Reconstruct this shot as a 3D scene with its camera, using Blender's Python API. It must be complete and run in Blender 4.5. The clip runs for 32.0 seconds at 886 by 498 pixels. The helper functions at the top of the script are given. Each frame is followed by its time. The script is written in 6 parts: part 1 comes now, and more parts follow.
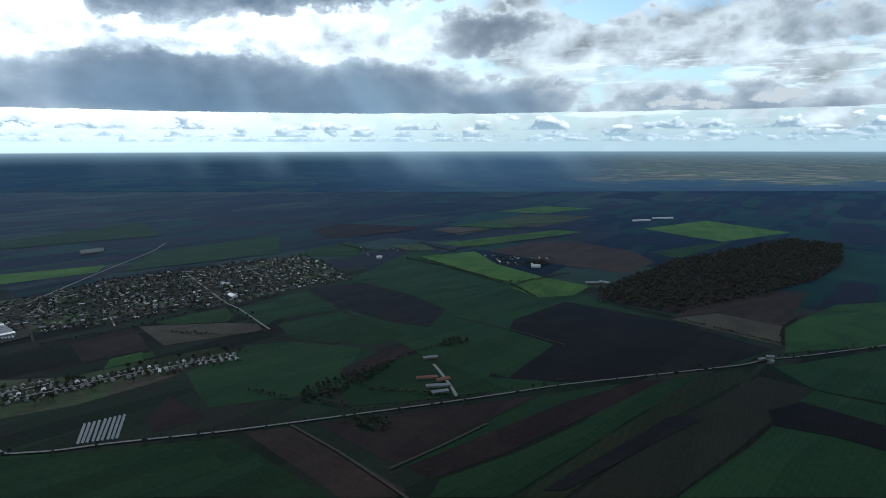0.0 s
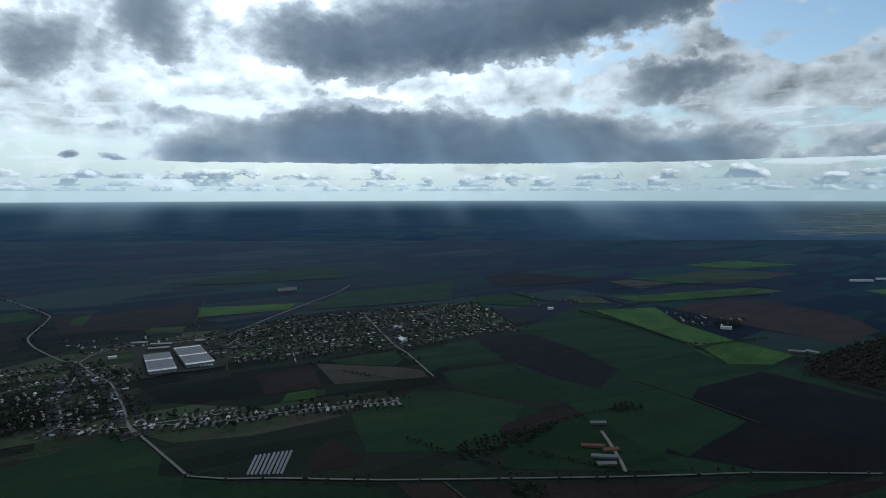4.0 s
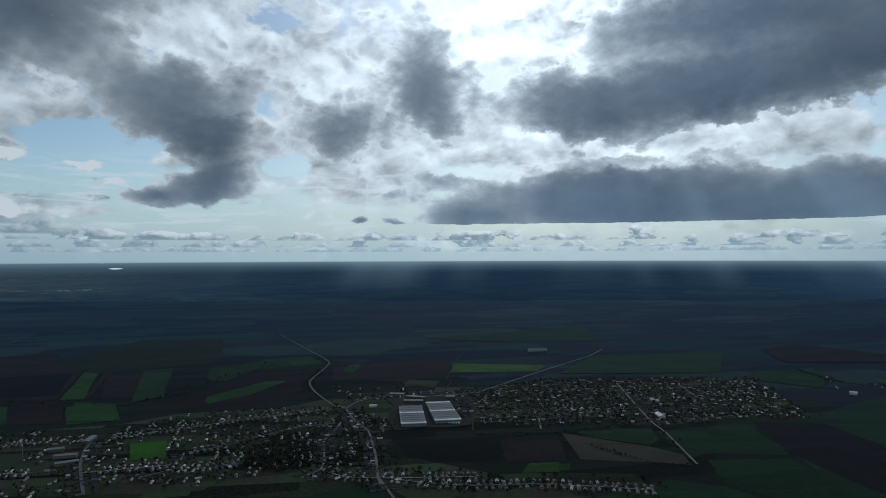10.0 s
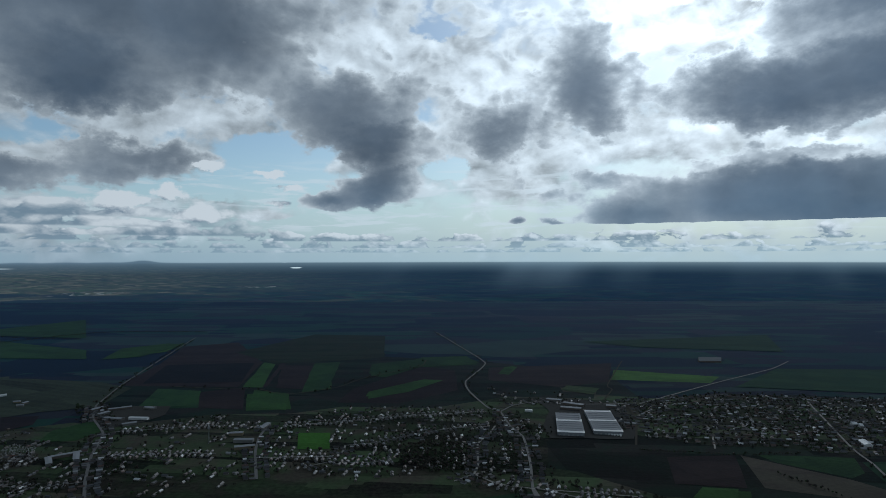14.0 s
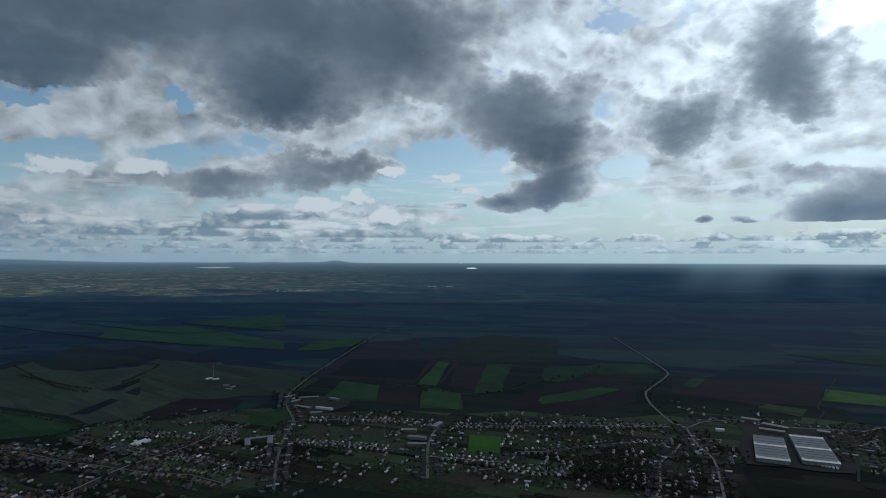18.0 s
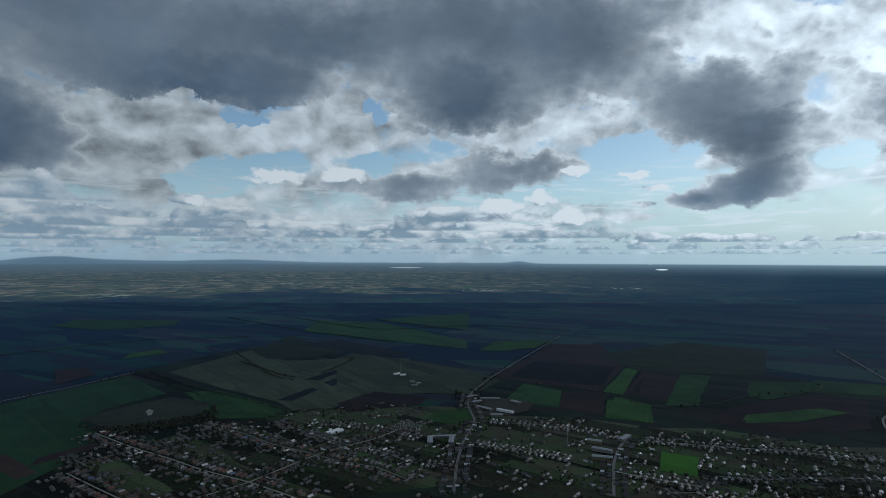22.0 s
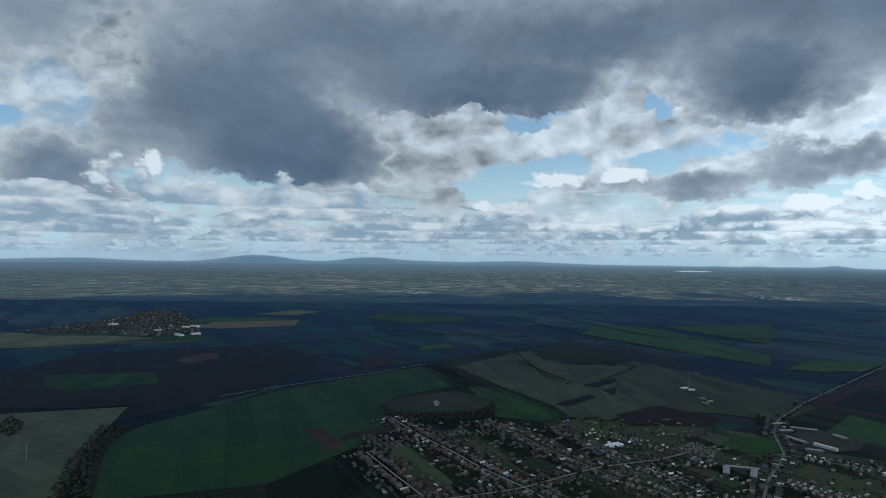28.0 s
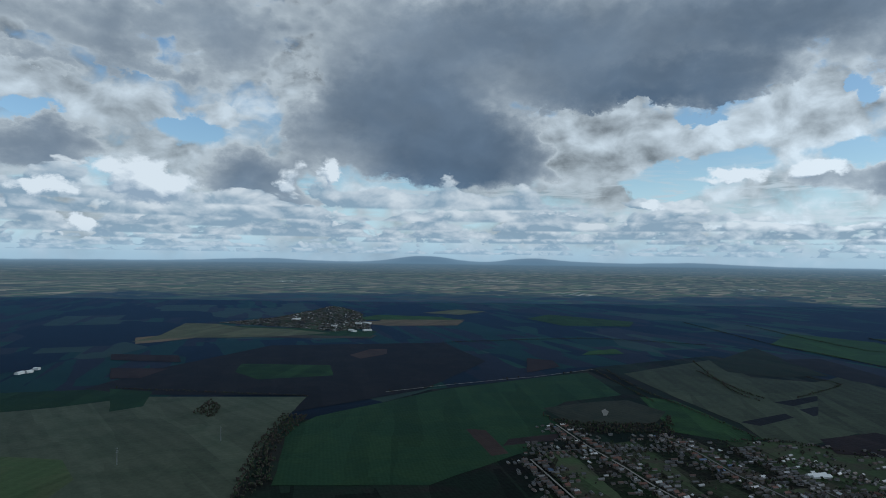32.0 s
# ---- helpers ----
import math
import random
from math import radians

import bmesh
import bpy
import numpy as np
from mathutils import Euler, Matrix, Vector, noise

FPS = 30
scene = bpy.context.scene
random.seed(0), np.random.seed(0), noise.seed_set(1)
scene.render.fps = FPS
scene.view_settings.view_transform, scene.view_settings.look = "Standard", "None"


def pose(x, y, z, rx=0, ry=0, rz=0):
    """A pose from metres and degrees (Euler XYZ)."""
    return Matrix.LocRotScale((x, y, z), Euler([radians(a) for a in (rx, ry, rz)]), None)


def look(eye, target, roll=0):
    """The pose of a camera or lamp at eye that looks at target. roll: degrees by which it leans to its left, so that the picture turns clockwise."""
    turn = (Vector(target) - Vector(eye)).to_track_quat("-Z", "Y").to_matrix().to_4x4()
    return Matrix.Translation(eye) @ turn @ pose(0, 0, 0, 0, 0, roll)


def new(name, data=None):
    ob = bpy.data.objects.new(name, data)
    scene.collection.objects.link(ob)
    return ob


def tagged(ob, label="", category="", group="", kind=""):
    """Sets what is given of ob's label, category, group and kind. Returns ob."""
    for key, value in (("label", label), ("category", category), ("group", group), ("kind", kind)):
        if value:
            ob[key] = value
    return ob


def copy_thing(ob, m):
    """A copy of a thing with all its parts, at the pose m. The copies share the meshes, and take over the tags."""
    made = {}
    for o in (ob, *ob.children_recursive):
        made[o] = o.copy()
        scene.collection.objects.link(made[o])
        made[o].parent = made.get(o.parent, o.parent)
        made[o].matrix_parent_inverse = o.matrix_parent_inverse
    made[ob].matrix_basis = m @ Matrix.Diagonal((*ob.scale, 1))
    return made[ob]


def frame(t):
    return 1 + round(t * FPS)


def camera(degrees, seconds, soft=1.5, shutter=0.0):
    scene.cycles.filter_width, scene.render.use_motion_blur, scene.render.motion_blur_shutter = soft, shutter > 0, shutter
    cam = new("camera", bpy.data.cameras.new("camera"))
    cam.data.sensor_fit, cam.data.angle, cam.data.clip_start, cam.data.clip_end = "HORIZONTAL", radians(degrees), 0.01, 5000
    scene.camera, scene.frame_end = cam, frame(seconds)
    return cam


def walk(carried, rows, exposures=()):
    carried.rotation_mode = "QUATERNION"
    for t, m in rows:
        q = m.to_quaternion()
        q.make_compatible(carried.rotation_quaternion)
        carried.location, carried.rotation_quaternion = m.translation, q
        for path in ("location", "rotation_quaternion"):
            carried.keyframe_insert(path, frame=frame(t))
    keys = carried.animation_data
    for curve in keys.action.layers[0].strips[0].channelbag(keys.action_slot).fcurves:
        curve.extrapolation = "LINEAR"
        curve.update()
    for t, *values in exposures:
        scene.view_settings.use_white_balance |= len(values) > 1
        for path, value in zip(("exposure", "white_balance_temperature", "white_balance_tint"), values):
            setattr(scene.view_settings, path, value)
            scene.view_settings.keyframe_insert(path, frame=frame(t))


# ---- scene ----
LENS = 70.96
WORLD_STRENGTH, SKY_STRENGTH, SUN_STRENGTH = 1.0, 0.075, 0.4
VEIL, WHITE_CLOUD = 0.12, 0.62
FAR_STOPS = [(0.0, (0.007, 0.013, 0.026)), (0.3, (0.010, 0.021, 0.032)), (0.42, (0.015, 0.018, 0.030)), (0.52, (0.008, 0.025, 0.032)), (0.65, (0.021, 0.023, 0.031)), (0.8, (0.012, 0.036, 0.034)), (1.0, (0.040, 0.040, 0.038))]
# far field tones with sunlight painted in
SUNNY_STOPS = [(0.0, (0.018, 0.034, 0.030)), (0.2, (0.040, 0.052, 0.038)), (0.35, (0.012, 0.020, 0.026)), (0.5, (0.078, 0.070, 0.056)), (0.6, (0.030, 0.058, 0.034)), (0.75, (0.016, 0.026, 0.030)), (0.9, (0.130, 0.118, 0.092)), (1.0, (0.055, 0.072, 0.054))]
KELVIN, TINT = 5850.0, 7.0
# the clip's own exposure, in stops
STOPS = [(0.0, 0.86), (3.0, 0.52), (6.0, 0.10), (9.0, -0.05), (13.0, 0.0), (19.0, 0.05), (23.0, 0.3), (26.0, 0.55), (32.0, 0.6)]
cam = camera(LENS, 32.0, soft=0.8)
# seconds, metres x, y, z, then degrees: heading, tilt up, lean to the right
ROWS = [
    (0.0, 25.9, -148.1, 362.5, -6.11, -9.40, 0.11),
    (0.5, 28.9, -143.1, 362.3, -3.93, -8.82, 0.11),
    (1.0, 31.5, -138.1, 362.1, -1.74, -8.23, 0.11),
    (1.5, 33.9, -133.0, 361.9, 0.31, -7.68, 0.10),
    (2.0, 36.0, -128.0, 361.7, 2.32, -7.11, 0.10),
    (2.5, 37.8, -122.9, 361.6, 4.42, -6.57, 0.10),
    (3.0, 39.3, -117.8, 361.4, 6.48, -6.04, 0.10),
    (3.5, 40.6, -112.7, 361.3, 8.37, -5.50, 0.10),
    (5.5, 43.0, -92.5, 360.8, 15.76, -2.40, 0.13),
    (6.0, 42.9, -87.4, 360.8, 17.65, -1.10, 0.14),
    (6.5, 42.6, -82.5, 360.7, 19.63, 0.26, 0.15),
    (7.0, 42.1, -77.5, 360.6, 21.74, 0.58, 0.16),
    (7.5, 41.4, -72.6, 360.5, 23.95, 0.58, 0.17),
    (8.0, 40.5, -67.7, 360.5, 26.14, 0.60, 0.18),
    (8.5, 39.3, -62.9, 360.4, 28.10, 0.63, 0.19),
    (9.0, 37.9, -58.1, 360.4, 29.91, 0.62, 0.19),
    (9.5, 36.3, -53.4, 360.3, 31.65, 0.63, 0.20),
    (10.0, 34.5, -48.7, 360.3, 33.43, 0.64, 0.20),
    (10.5, 32.6, -44.2, 360.3, 35.32, 0.63, 0.20),
    (11.0, 30.4, -39.7, 360.3, 37.28, 0.66, 0.20),
    (11.5, 28.1, -35.2, 360.2, 39.14, 0.66, 0.20),
    (12.0, 25.6, -30.9, 360.2, 40.94, 0.68, 0.19),
    (12.5, 22.9, -26.7, 360.2, 42.71, 0.71, 0.18),
    (13.0, 20.1, -22.5, 360.2, 44.47, 0.72, 0.17),
    (13.5, 17.1, -18.5, 360.1, 46.19, 0.72, 0.15),
    (14.0, 13.9, -14.6, 360.1, 47.90, 0.72, 0.13),
    (14.5, 10.7, -10.7, 360.1, 49.61, 0.73, 0.10),
    (16.5, -3.8, 3.3, 360.0, 57.32, 0.77, -0.01),
    (17.0, -7.7, 6.5, 359.9, 59.44, 0.80, -0.03),
    (17.5, -11.7, 9.5, 359.9, 61.59, 0.83, -0.05),
    (18.0, -15.9, 12.4, 359.8, 63.84, 0.82, -0.06),
    (18.5, -20.1, 15.1, 359.8, 66.11, 0.82, -0.07),
    (19.0, -24.4, 17.7, 359.7, 68.23, 0.81, -0.07),
    (19.5, -28.8, 20.1, 359.7, 70.22, 0.81, -0.08),
    (20.0, -33.2, 22.4, 359.6, 72.17, 0.82, -0.08),
    (20.5, -37.8, 24.4, 359.5, 74.21, 0.85, -0.09),
    (21.0, -42.4, 26.3, 359.4, 76.28, 0.86, -0.10),
    (21.5, -47.1, 28.0, 359.3, 78.39, 0.87, -0.11),
    (22.0, -51.8, 29.5, 359.2, 80.60, 0.86, -0.12),
    (22.5, -56.6, 30.8, 359.1, 82.89, 0.87, -0.14),
    (23.0, -61.4, 31.9, 358.9, 85.21, 0.87, -0.16),
    (23.5, -66.2, 32.8, 358.8, 87.42, 0.87, -0.19),
    (24.0, -71.1, 33.5, 358.6, 89.49, 0.86, -0.22),
    (24.5, -76.0, 33.9, 358.5, 91.57, 0.85, -0.25),
    (25.0, -80.9, 34.2, 358.3, 93.67, 0.91, -0.29),
    (25.5, -85.9, 34.2, 358.1, 95.84, 0.91, -0.33),
    (26.0, -90.8, 34.0, 357.9, 98.04, 0.93, -0.37),
    (26.5, -95.7, 33.5, 357.6, 100.27, 0.94, -0.42),
    (28.5, -115.4, 29.2, 356.5, 107.70, 0.93, -0.56),
    (29.0, -120.3, 27.4, 356.2, 109.55, 0.93, -0.58),
    (29.5, -125.1, 25.4, 355.9, 111.44, 0.94, -0.61),
    (30.0, -129.9, 23.2, 355.5, 113.24, 0.93, -0.63),
    (30.5, -134.6, 20.6, 355.1, 115.08, 0.95, -0.65),
    (31.0, -139.3, 17.7, 354.7, 116.97, 0.95, -0.67),
    (31.5, -143.9, 14.6, 354.3, 118.88, 0.93, -0.68),
    (32.0, -148.4, 11.2, 353.9, 120.82, 0.88, -0.70),
]
walk(cam, [(t, pose(x, y, z, 0, 0, yaw) @ pose(0, 0, 0, 90 + up) @ pose(0, 0, 0, 0, 0, -lean))
           for t, x, y, z, yaw, up, lean in ROWS],
     exposures=[(t, stops, KELVIN, TINT) for t, stops in STOPS])

EYE_HEIGHT = 360.0
SUN_AZ, SUN_EL = 22.0, 33.0          # degrees: heading as the camera's, height over the horizon


# ---- small helpers ----
def link(tree, out, to):
    tree.links.new(out, to)


class Nodes:
    """Short names for the nodes of one tree."""

    def __init__(self, tree):
        self.tree = tree

    def put(self, socket, value):
        if hasattr(value, "is_output"):
            self.tree.links.new(value, socket)
        elif value is not None:
            socket.default_value = value

    def math(self, op, a, b=None, c=None, clamp=False):
        n = self.tree.nodes.new("ShaderNodeMath")
        n.operation, n.use_clamp = op, clamp
        for s, v in zip(n.inputs, (a, b, c)):
            self.put(s, v)
        return n.outputs[0]

    def vec(self, op, a, b=None, c=None, scale=None):
        n = self.tree.nodes.new("ShaderNodeVectorMath")
        n.operation = op
        for s, v in zip(n.inputs, (a, b, c)):
            self.put(s, v)
        if scale is not None:
            self.put(n.inputs["Scale"], scale)
        return n.outputs["Value"] if op in ("LENGTH", "DOT_PRODUCT", "DISTANCE") else n.outputs[0]

    def combine(self, x, y, z):
        n = self.tree.nodes.new("ShaderNodeCombineXYZ")
        for s, v in zip(n.inputs, (x, y, z)):
            self.put(s, v)
        return n.outputs[0]

    def split(self, v):
        n = self.tree.nodes.new("ShaderNodeSeparateXYZ")
        self.put(n.inputs[0], v)
        return n.outputs

    def noise(self, v, scale, detail=4.0, rough=0.55, distort=0.0):
        n = self.tree.nodes.new("ShaderNodeTexNoise")
        self.put(n.inputs["Vector"], v)
        n.inputs["Scale"].default_value = scale
        n.inputs["Detail"].default_value = detail
        n.inputs["Roughness"].default_value = rough
        n.inputs["Distortion"].default_value = distort
        return n.outputs["Fac"]

    def voronoi(self, v, scale, metric="CHEBYCHEV", out="Color"):
        n = self.tree.nodes.new("ShaderNodeTexVoronoi")
        n.distance = metric
        self.put(n.inputs["Vector"], v)
        n.inputs["Scale"].default_value = scale
        return n.outputs[out]

    def wave(self, v, scale, distort=2.0):
        n = self.tree.nodes.new("ShaderNodeTexWave")
        self.put(n.inputs["Vector"], v)
        n.inputs["Scale"].default_value = scale
        n.inputs["Distortion"].default_value = distort
        n.inputs["Detail Scale"].default_value = 0.3
        return n.outputs["Fac"]

    def step(self, v, lo, hi, smooth=True):
        n = self.tree.nodes.new("ShaderNodeMapRange")
        n.interpolation_type = "SMOOTHSTEP" if smooth else "LINEAR"
        self.put(n.inputs["Value"], v)
        n.inputs["From Min"].default_value, n.inputs["From Max"].default_value = lo, hi
        return n.outputs["Result"]

    def mix(self, fac, a, b, kind="MIX"):
        n = self.tree.nodes.new("ShaderNodeMix")
        n.data_type, n.blend_type = "RGBA", kind
        self.put(n.inputs[0], fac)
        for s, v in ((n.inputs[6], a), (n.inputs[7], b)):
            self.put(s, (*v, 1.0) if isinstance(v, tuple) and len(v) == 3 else v)
        return n.outputs[2]

    def ramp(self, fac, stops, hard=False):
        n = self.tree.nodes.new("ShaderNodeValToRGB")
        self.put(n.inputs[0], fac)
        r = n.color_ramp
        r.interpolation = "CONSTANT" if hard else "LINEAR"
        while len(r.elements) < len(stops):
            r.elements.new(0.5)
        for e, (at, col) in zip(r.elements, stops):
            e.position, e.color = at, (*col, 1.0)
        return n.outputs[0]


# ---- world: broken cloud over a hazy plain ----
world = bpy.data.worlds.new("world")
scene.world = world
world.use_nodes = True
wt = world.node_tree
wt.nodes.clear()
w = Nodes(wt)
ray = wt.nodes.new("ShaderNodeTexCoord").outputs["Generated"]
ray = w.vec("NORMALIZE", ray)
rx, ry, rz = w.split(ray)
az = w.math("MULTIPLY", w.math("ARCTAN2", w.math("MULTIPLY", rx, -1.0), ry), 57.29578)
el = w.math("MULTIPLY", w.math("ARCSINE", rz), 57.29578)
sky = wt.nodes.new("ShaderNodeTexSky")
sky.sky_type, sky.sun_disc = "NISHITA", False
sky.sun_elevation, sky.sun_rotation = radians(SUN_EL), radians(-SUN_AZ)
sky.altitude, sky.dust_density = 400.0, 1.0
blue = w.vec("MULTIPLY", sky.outputs[0], (SKY_STRENGTH * 0.96, SKY_STRENGTH * 1.03, SKY_STRENGTH))

# ---- clouds: heading, height, half width, half height, all in degrees, how dense, and how far turned ----
HEAVY, BRIGHT, GAPS, WHITE = [], [], [], []


def cloud(kind, heading, height, wide, high, dense=1.0, turn=0.0):
    kind.append((heading, height, wide, high, dense, turn))


cloud(HEAVY, -32.8, 3.1, 14.7, 2.4, 0.31, 0)
cloud(HEAVY, -25.2, 9.2, 5.4, 1.5, 0.20, 0)
cloud(HEAVY, -9.9, 10.1, 6.0, 2.2, 0.50, -8)
cloud(HEAVY, -35.0, 9.7, 7.5, 1.6, 0.24, 0)
cloud(HEAVY, -10.3, 10.0, 5.8, 2.0, 0.50, -8)
cloud(HEAVY, 19.9, 13.7, 8.5, 4.2, 1.04, 0)
cloud(HEAVY, 8.6, 14.5, 14.2, 4.9, 1.21, -8)
cloud(HEAVY, -2.9, 16.5, 11.4, 4.1, 1.16, -14)
cloud(HEAVY, -11.0, 17.2, 5.7, 2.4, 0.88, -18)
cloud(HEAVY, 6.6, 20.0, 17.6, 3.8, 1.10, 0)
cloud(HEAVY, 16.8, 5.1, 16.7, 3.7, 1.04, 0)
cloud(HEAVY, 1.2, 4.7, 12.0, 3.3, 0.88, 0)
cloud(HEAVY, -11.2, 3.9, 8.3, 2.4, 0.55, 0)
cloud(HEAVY, 30.6, 3.6, 5.4, 1.9, 0.83, 0)
cloud(HEAVY, 5.1, 4.6, 15.7, 2.5, 0.61, 0)
cloud(HEAVY, -11.0, 3.7, 7.7, 1.9, 0.50, 0)
cloud(HEAVY, 19.1, 5.8, 11.8, 3.0, 0.66, 0)
cloud(HEAVY, 34.9, 14.5, 5.7, 4.5, 0.55, 0)
cloud(HEAVY, 42.6, 10.9, 3.8, 2.9, 0.44, 0)
cloud(HEAVY, 33.1, 7.0, 3.2, 1.0, 0.33, 0)
cloud(HEAVY, 34.8, 15.9, 5.1, 5.3, 0.55, 35)
cloud(HEAVY, 42.4, 11.7, 4.4, 3.1, 0.46, 0)
cloud(HEAVY, 55.2, 10.2, 5.4, 2.2, 0.66, 12)
cloud(HEAVY, 50.1, 15.4, 7.6, 2.6, 0.09, 0)
cloud(HEAVY, 53.9, 6.5, 4.8, 2.1, 0.94, -12)
cloud(HEAVY, 58.3, 5.2, 2.9, 1.0, 0.77, 0)
cloud(HEAVY, 52.3, 8.0, 2.8, 1.3, 0.66, 0)
cloud(HEAVY, 41.0, 6.5, 1.2, 1.5, 0.44, 0)
cloud(HEAVY, 38.9, 5.3, 3.1, 0.8, 0.33, 0)
cloud(HEAVY, 41.3, 3.1, 0.9, 0.4, 0.66, 0)
cloud(HEAVY, 38.0, 3.1, 1.7, 0.4, 0.55, 0)
cloud(HEAVY, 53.4, 10.6, 5.7, 2.2, 0.72, 10)
cloud(HEAVY, 59.6, 13.6, 7.4, 2.3, 0.13, 0)
cloud(HEAVY, 46.2, 16.3, 6.6, 2.7, 0.24, 0)
cloud(HEAVY, 77.8, 14.7, 6.7, 4.6, 1.21, 0)
cloud(HEAVY, 81.8, 16.2, 6.0, 3.2, 0.55, 0)
cloud(HEAVY, 68.4, 17.6, 10.8, 4.4, 0.55, 0)
cloud(HEAVY, 75.7, 21.1, 16.5, 3.7, 0.72, 0)
cloud(HEAVY, 99.1, 15.8, 9.8, 2.6, 1.04, 0)
cloud(HEAVY, 94.3, 19.7, 11.6, 2.4, 0.66, 0)
cloud(HEAVY, 84.2, 6.6, 5.8, 1.5, 0.55, 0)
cloud(HEAVY, 76.7, 7.8, 6.2, 1.9, 0.55, -6)
cloud(HEAVY, 72.1, 8.6, 4.0, 1.2, 0.50, 0)
cloud(HEAVY, 89.8, 7.1, 2.5, 0.9, 0.33, 0)
cloud(HEAVY, 104.5, 15.3, 8.7, 2.2, 0.66, 0)
cloud(HEAVY, 116.4, 9.6, 7.2, 3.1, 1.10, 0)
cloud(HEAVY, 120.1, 13.8, 5.8, 6.5, 0.99, 0)
cloud(HEAVY, 109.1, 17.1, 11.0, 3.0, 0.50, 0)
cloud(HEAVY, 93.7, 19.8, 14.4, 3.2, 0.55, 0)
cloud(HEAVY, 56.7, 13.9, 6.2, 4.5, 0.55, 0)
cloud(HEAVY, 67.7, 20.0, 13.4, 3.6, 0.55, 0)
cloud(HEAVY, 120.5, 10.7, 9.3, 3.9, 1.10, 0)
cloud(HEAVY, 126.9, 13.9, 7.5, 3.5, 0.83, 25)
cloud(HEAVY, 102.4, 16.2, 10.7, 2.8, 0.72, 0)
cloud(HEAVY, 109.6, 19.7, 15.2, 3.2, 0.66, 0)
cloud(HEAVY, 88.9, 19.8, 12.7, 3.2, 0.55, 0)
cloud(HEAVY, 119.1, 10.6, 8.3, 3.8, 0.99, 0)
cloud(HEAVY, 124.1, 15.7, 8.0, 5.4, 0.77, 0)
cloud(HEAVY, 131.6, 12.3, 3.5, 4.3, 0.50, 40)
cloud(HEAVY, 138.8, 7.2, 3.3, 2.3, 0.55, -20)
cloud(HEAVY, 134.6, 5.1, 3.3, 1.4, 0.44, 0)
cloud(HEAVY, 105.6, 16.4, 8.0, 2.5, 0.66, 0)
cloud(HEAVY, 116.5, 20.8, 12.9, 3.2, 0.66, 0)
cloud(HEAVY, 122.1, 9.7, 11.3, 3.0, 0.88, 0)
cloud(HEAVY, 137.3, 6.9, 4.5, 2.2, 0.61, 0)
cloud(HEAVY, 153.9, 8.4, 4.8, 1.9, 0.61, 0)
cloud(HEAVY, 147.2, 15.9, 7.4, 1.2, 0.39, 8)
cloud(HEAVY, 154.3, 14.8, 4.4, 0.9, 0.33, 6)
cloud(HEAVY, 148.9, 18.6, 9.8, 1.9, 0.33, 0)
cloud(HEAVY, 140.2, 19.4, 8.2, 3.0, 0.33, 30)
cloud(HEAVY, 103.8, 16.0, 7.3, 2.1, 0.55, -15)
cloud(HEAVY, 155.6, 4.4, 2.3, 0.9, 0.39, 0)
cloud(HEAVY, 109.5, 21.4, 38.8, 4.7, 0.24, 0)
cloud(HEAVY, 85.2, 22.3, 35.2, 3.6, 0.22, 0)
cloud(BRIGHT, 107.6, 10.9, 6.6, 2.7, 1.00, 0)
cloud(BRIGHT, 100.3, 9.5, 5.7, 2.0, 1.00, 0)
cloud(BRIGHT, 91.5, 12.0, 3.9, 2.7, 1.00, 0)
cloud(BRIGHT, 115.0, 10.8, 2.9, 1.9, 1.00, 0)
cloud(BRIGHT, 80.5, 7.9, 5.7, 0.9, 1.00, 0)
cloud(BRIGHT, 75.9, 11.2, 3.6, 1.9, 1.00, 0)
cloud(BRIGHT, 67.5, 12.4, 4.7, 1.9, 1.00, 0)
cloud(BRIGHT, 101.3, 9.4, 4.8, 2.1, 1.00, 0)
cloud(BRIGHT, 90.3, 12.0, 4.5, 2.3, 1.00, 0)
cloud(BRIGHT, 71.6, 12.4, 4.7, 2.0, 1.00, 0)
cloud(BRIGHT, 56.6, 19.1, 8.0, 2.8, 1.00, 0)
cloud(BRIGHT, 45.2, 14.0, 4.9, 3.6, 1.00, 0)
cloud(BRIGHT, 41.0, 6.8, 5.8, 2.3, 1.00, 0)
cloud(BRIGHT, 45.4, 17.2, 5.8, 3.2, 1.00, 0)
cloud(BRIGHT, 41.4, 9.3, 8.5, 2.2, 1.00, 0)
cloud(BRIGHT, 28.0, 19.7, 8.3, 3.3, 1.00, 0)
cloud(BRIGHT, 19.8, 21.3, 8.1, 1.8, 1.00, 0)
cloud(BRIGHT, 31.2, 10.5, 6.2, 2.0, 1.00, 0)
cloud(BRIGHT, 18.8, 9.0, 8.0, 0.8, 1.00, 0)
cloud(BRIGHT, 6.9, 9.9, 8.8, 1.0, 1.00, -8)
cloud(BRIGHT, 38.4, 12.8, 2.0, 2.0, 1.00, 0)
cloud(BRIGHT, 63.3, 3.6, 2.2, 0.9, 1.00, 0)
cloud(BRIGHT, 45.5, 16.0, 9.3, 2.9, 1.00, 0)
cloud(BRIGHT, -12.7, 11.9, 3.1, 1.7, 1.00, 0)
cloud(BRIGHT, -14.6, 9.6, 4.5, 1.7, 1.00, 0)
cloud(BRIGHT, 24.6, 10.7, 3.1, 1.5, 1.00, 0)
cloud(BRIGHT, -8.7, 5.1, 3.3, 0.8, 1.00, 0)
cloud(BRIGHT, 50.9, 9.9, 2.9, 1.7, 1.00, 0)
cloud(BRIGHT, 1.0, 9.6, 19.9, 1.6, 1.00, 0)
cloud(BRIGHT, -16.8, 8.6, 6.7, 2.8, 1.00, 0)
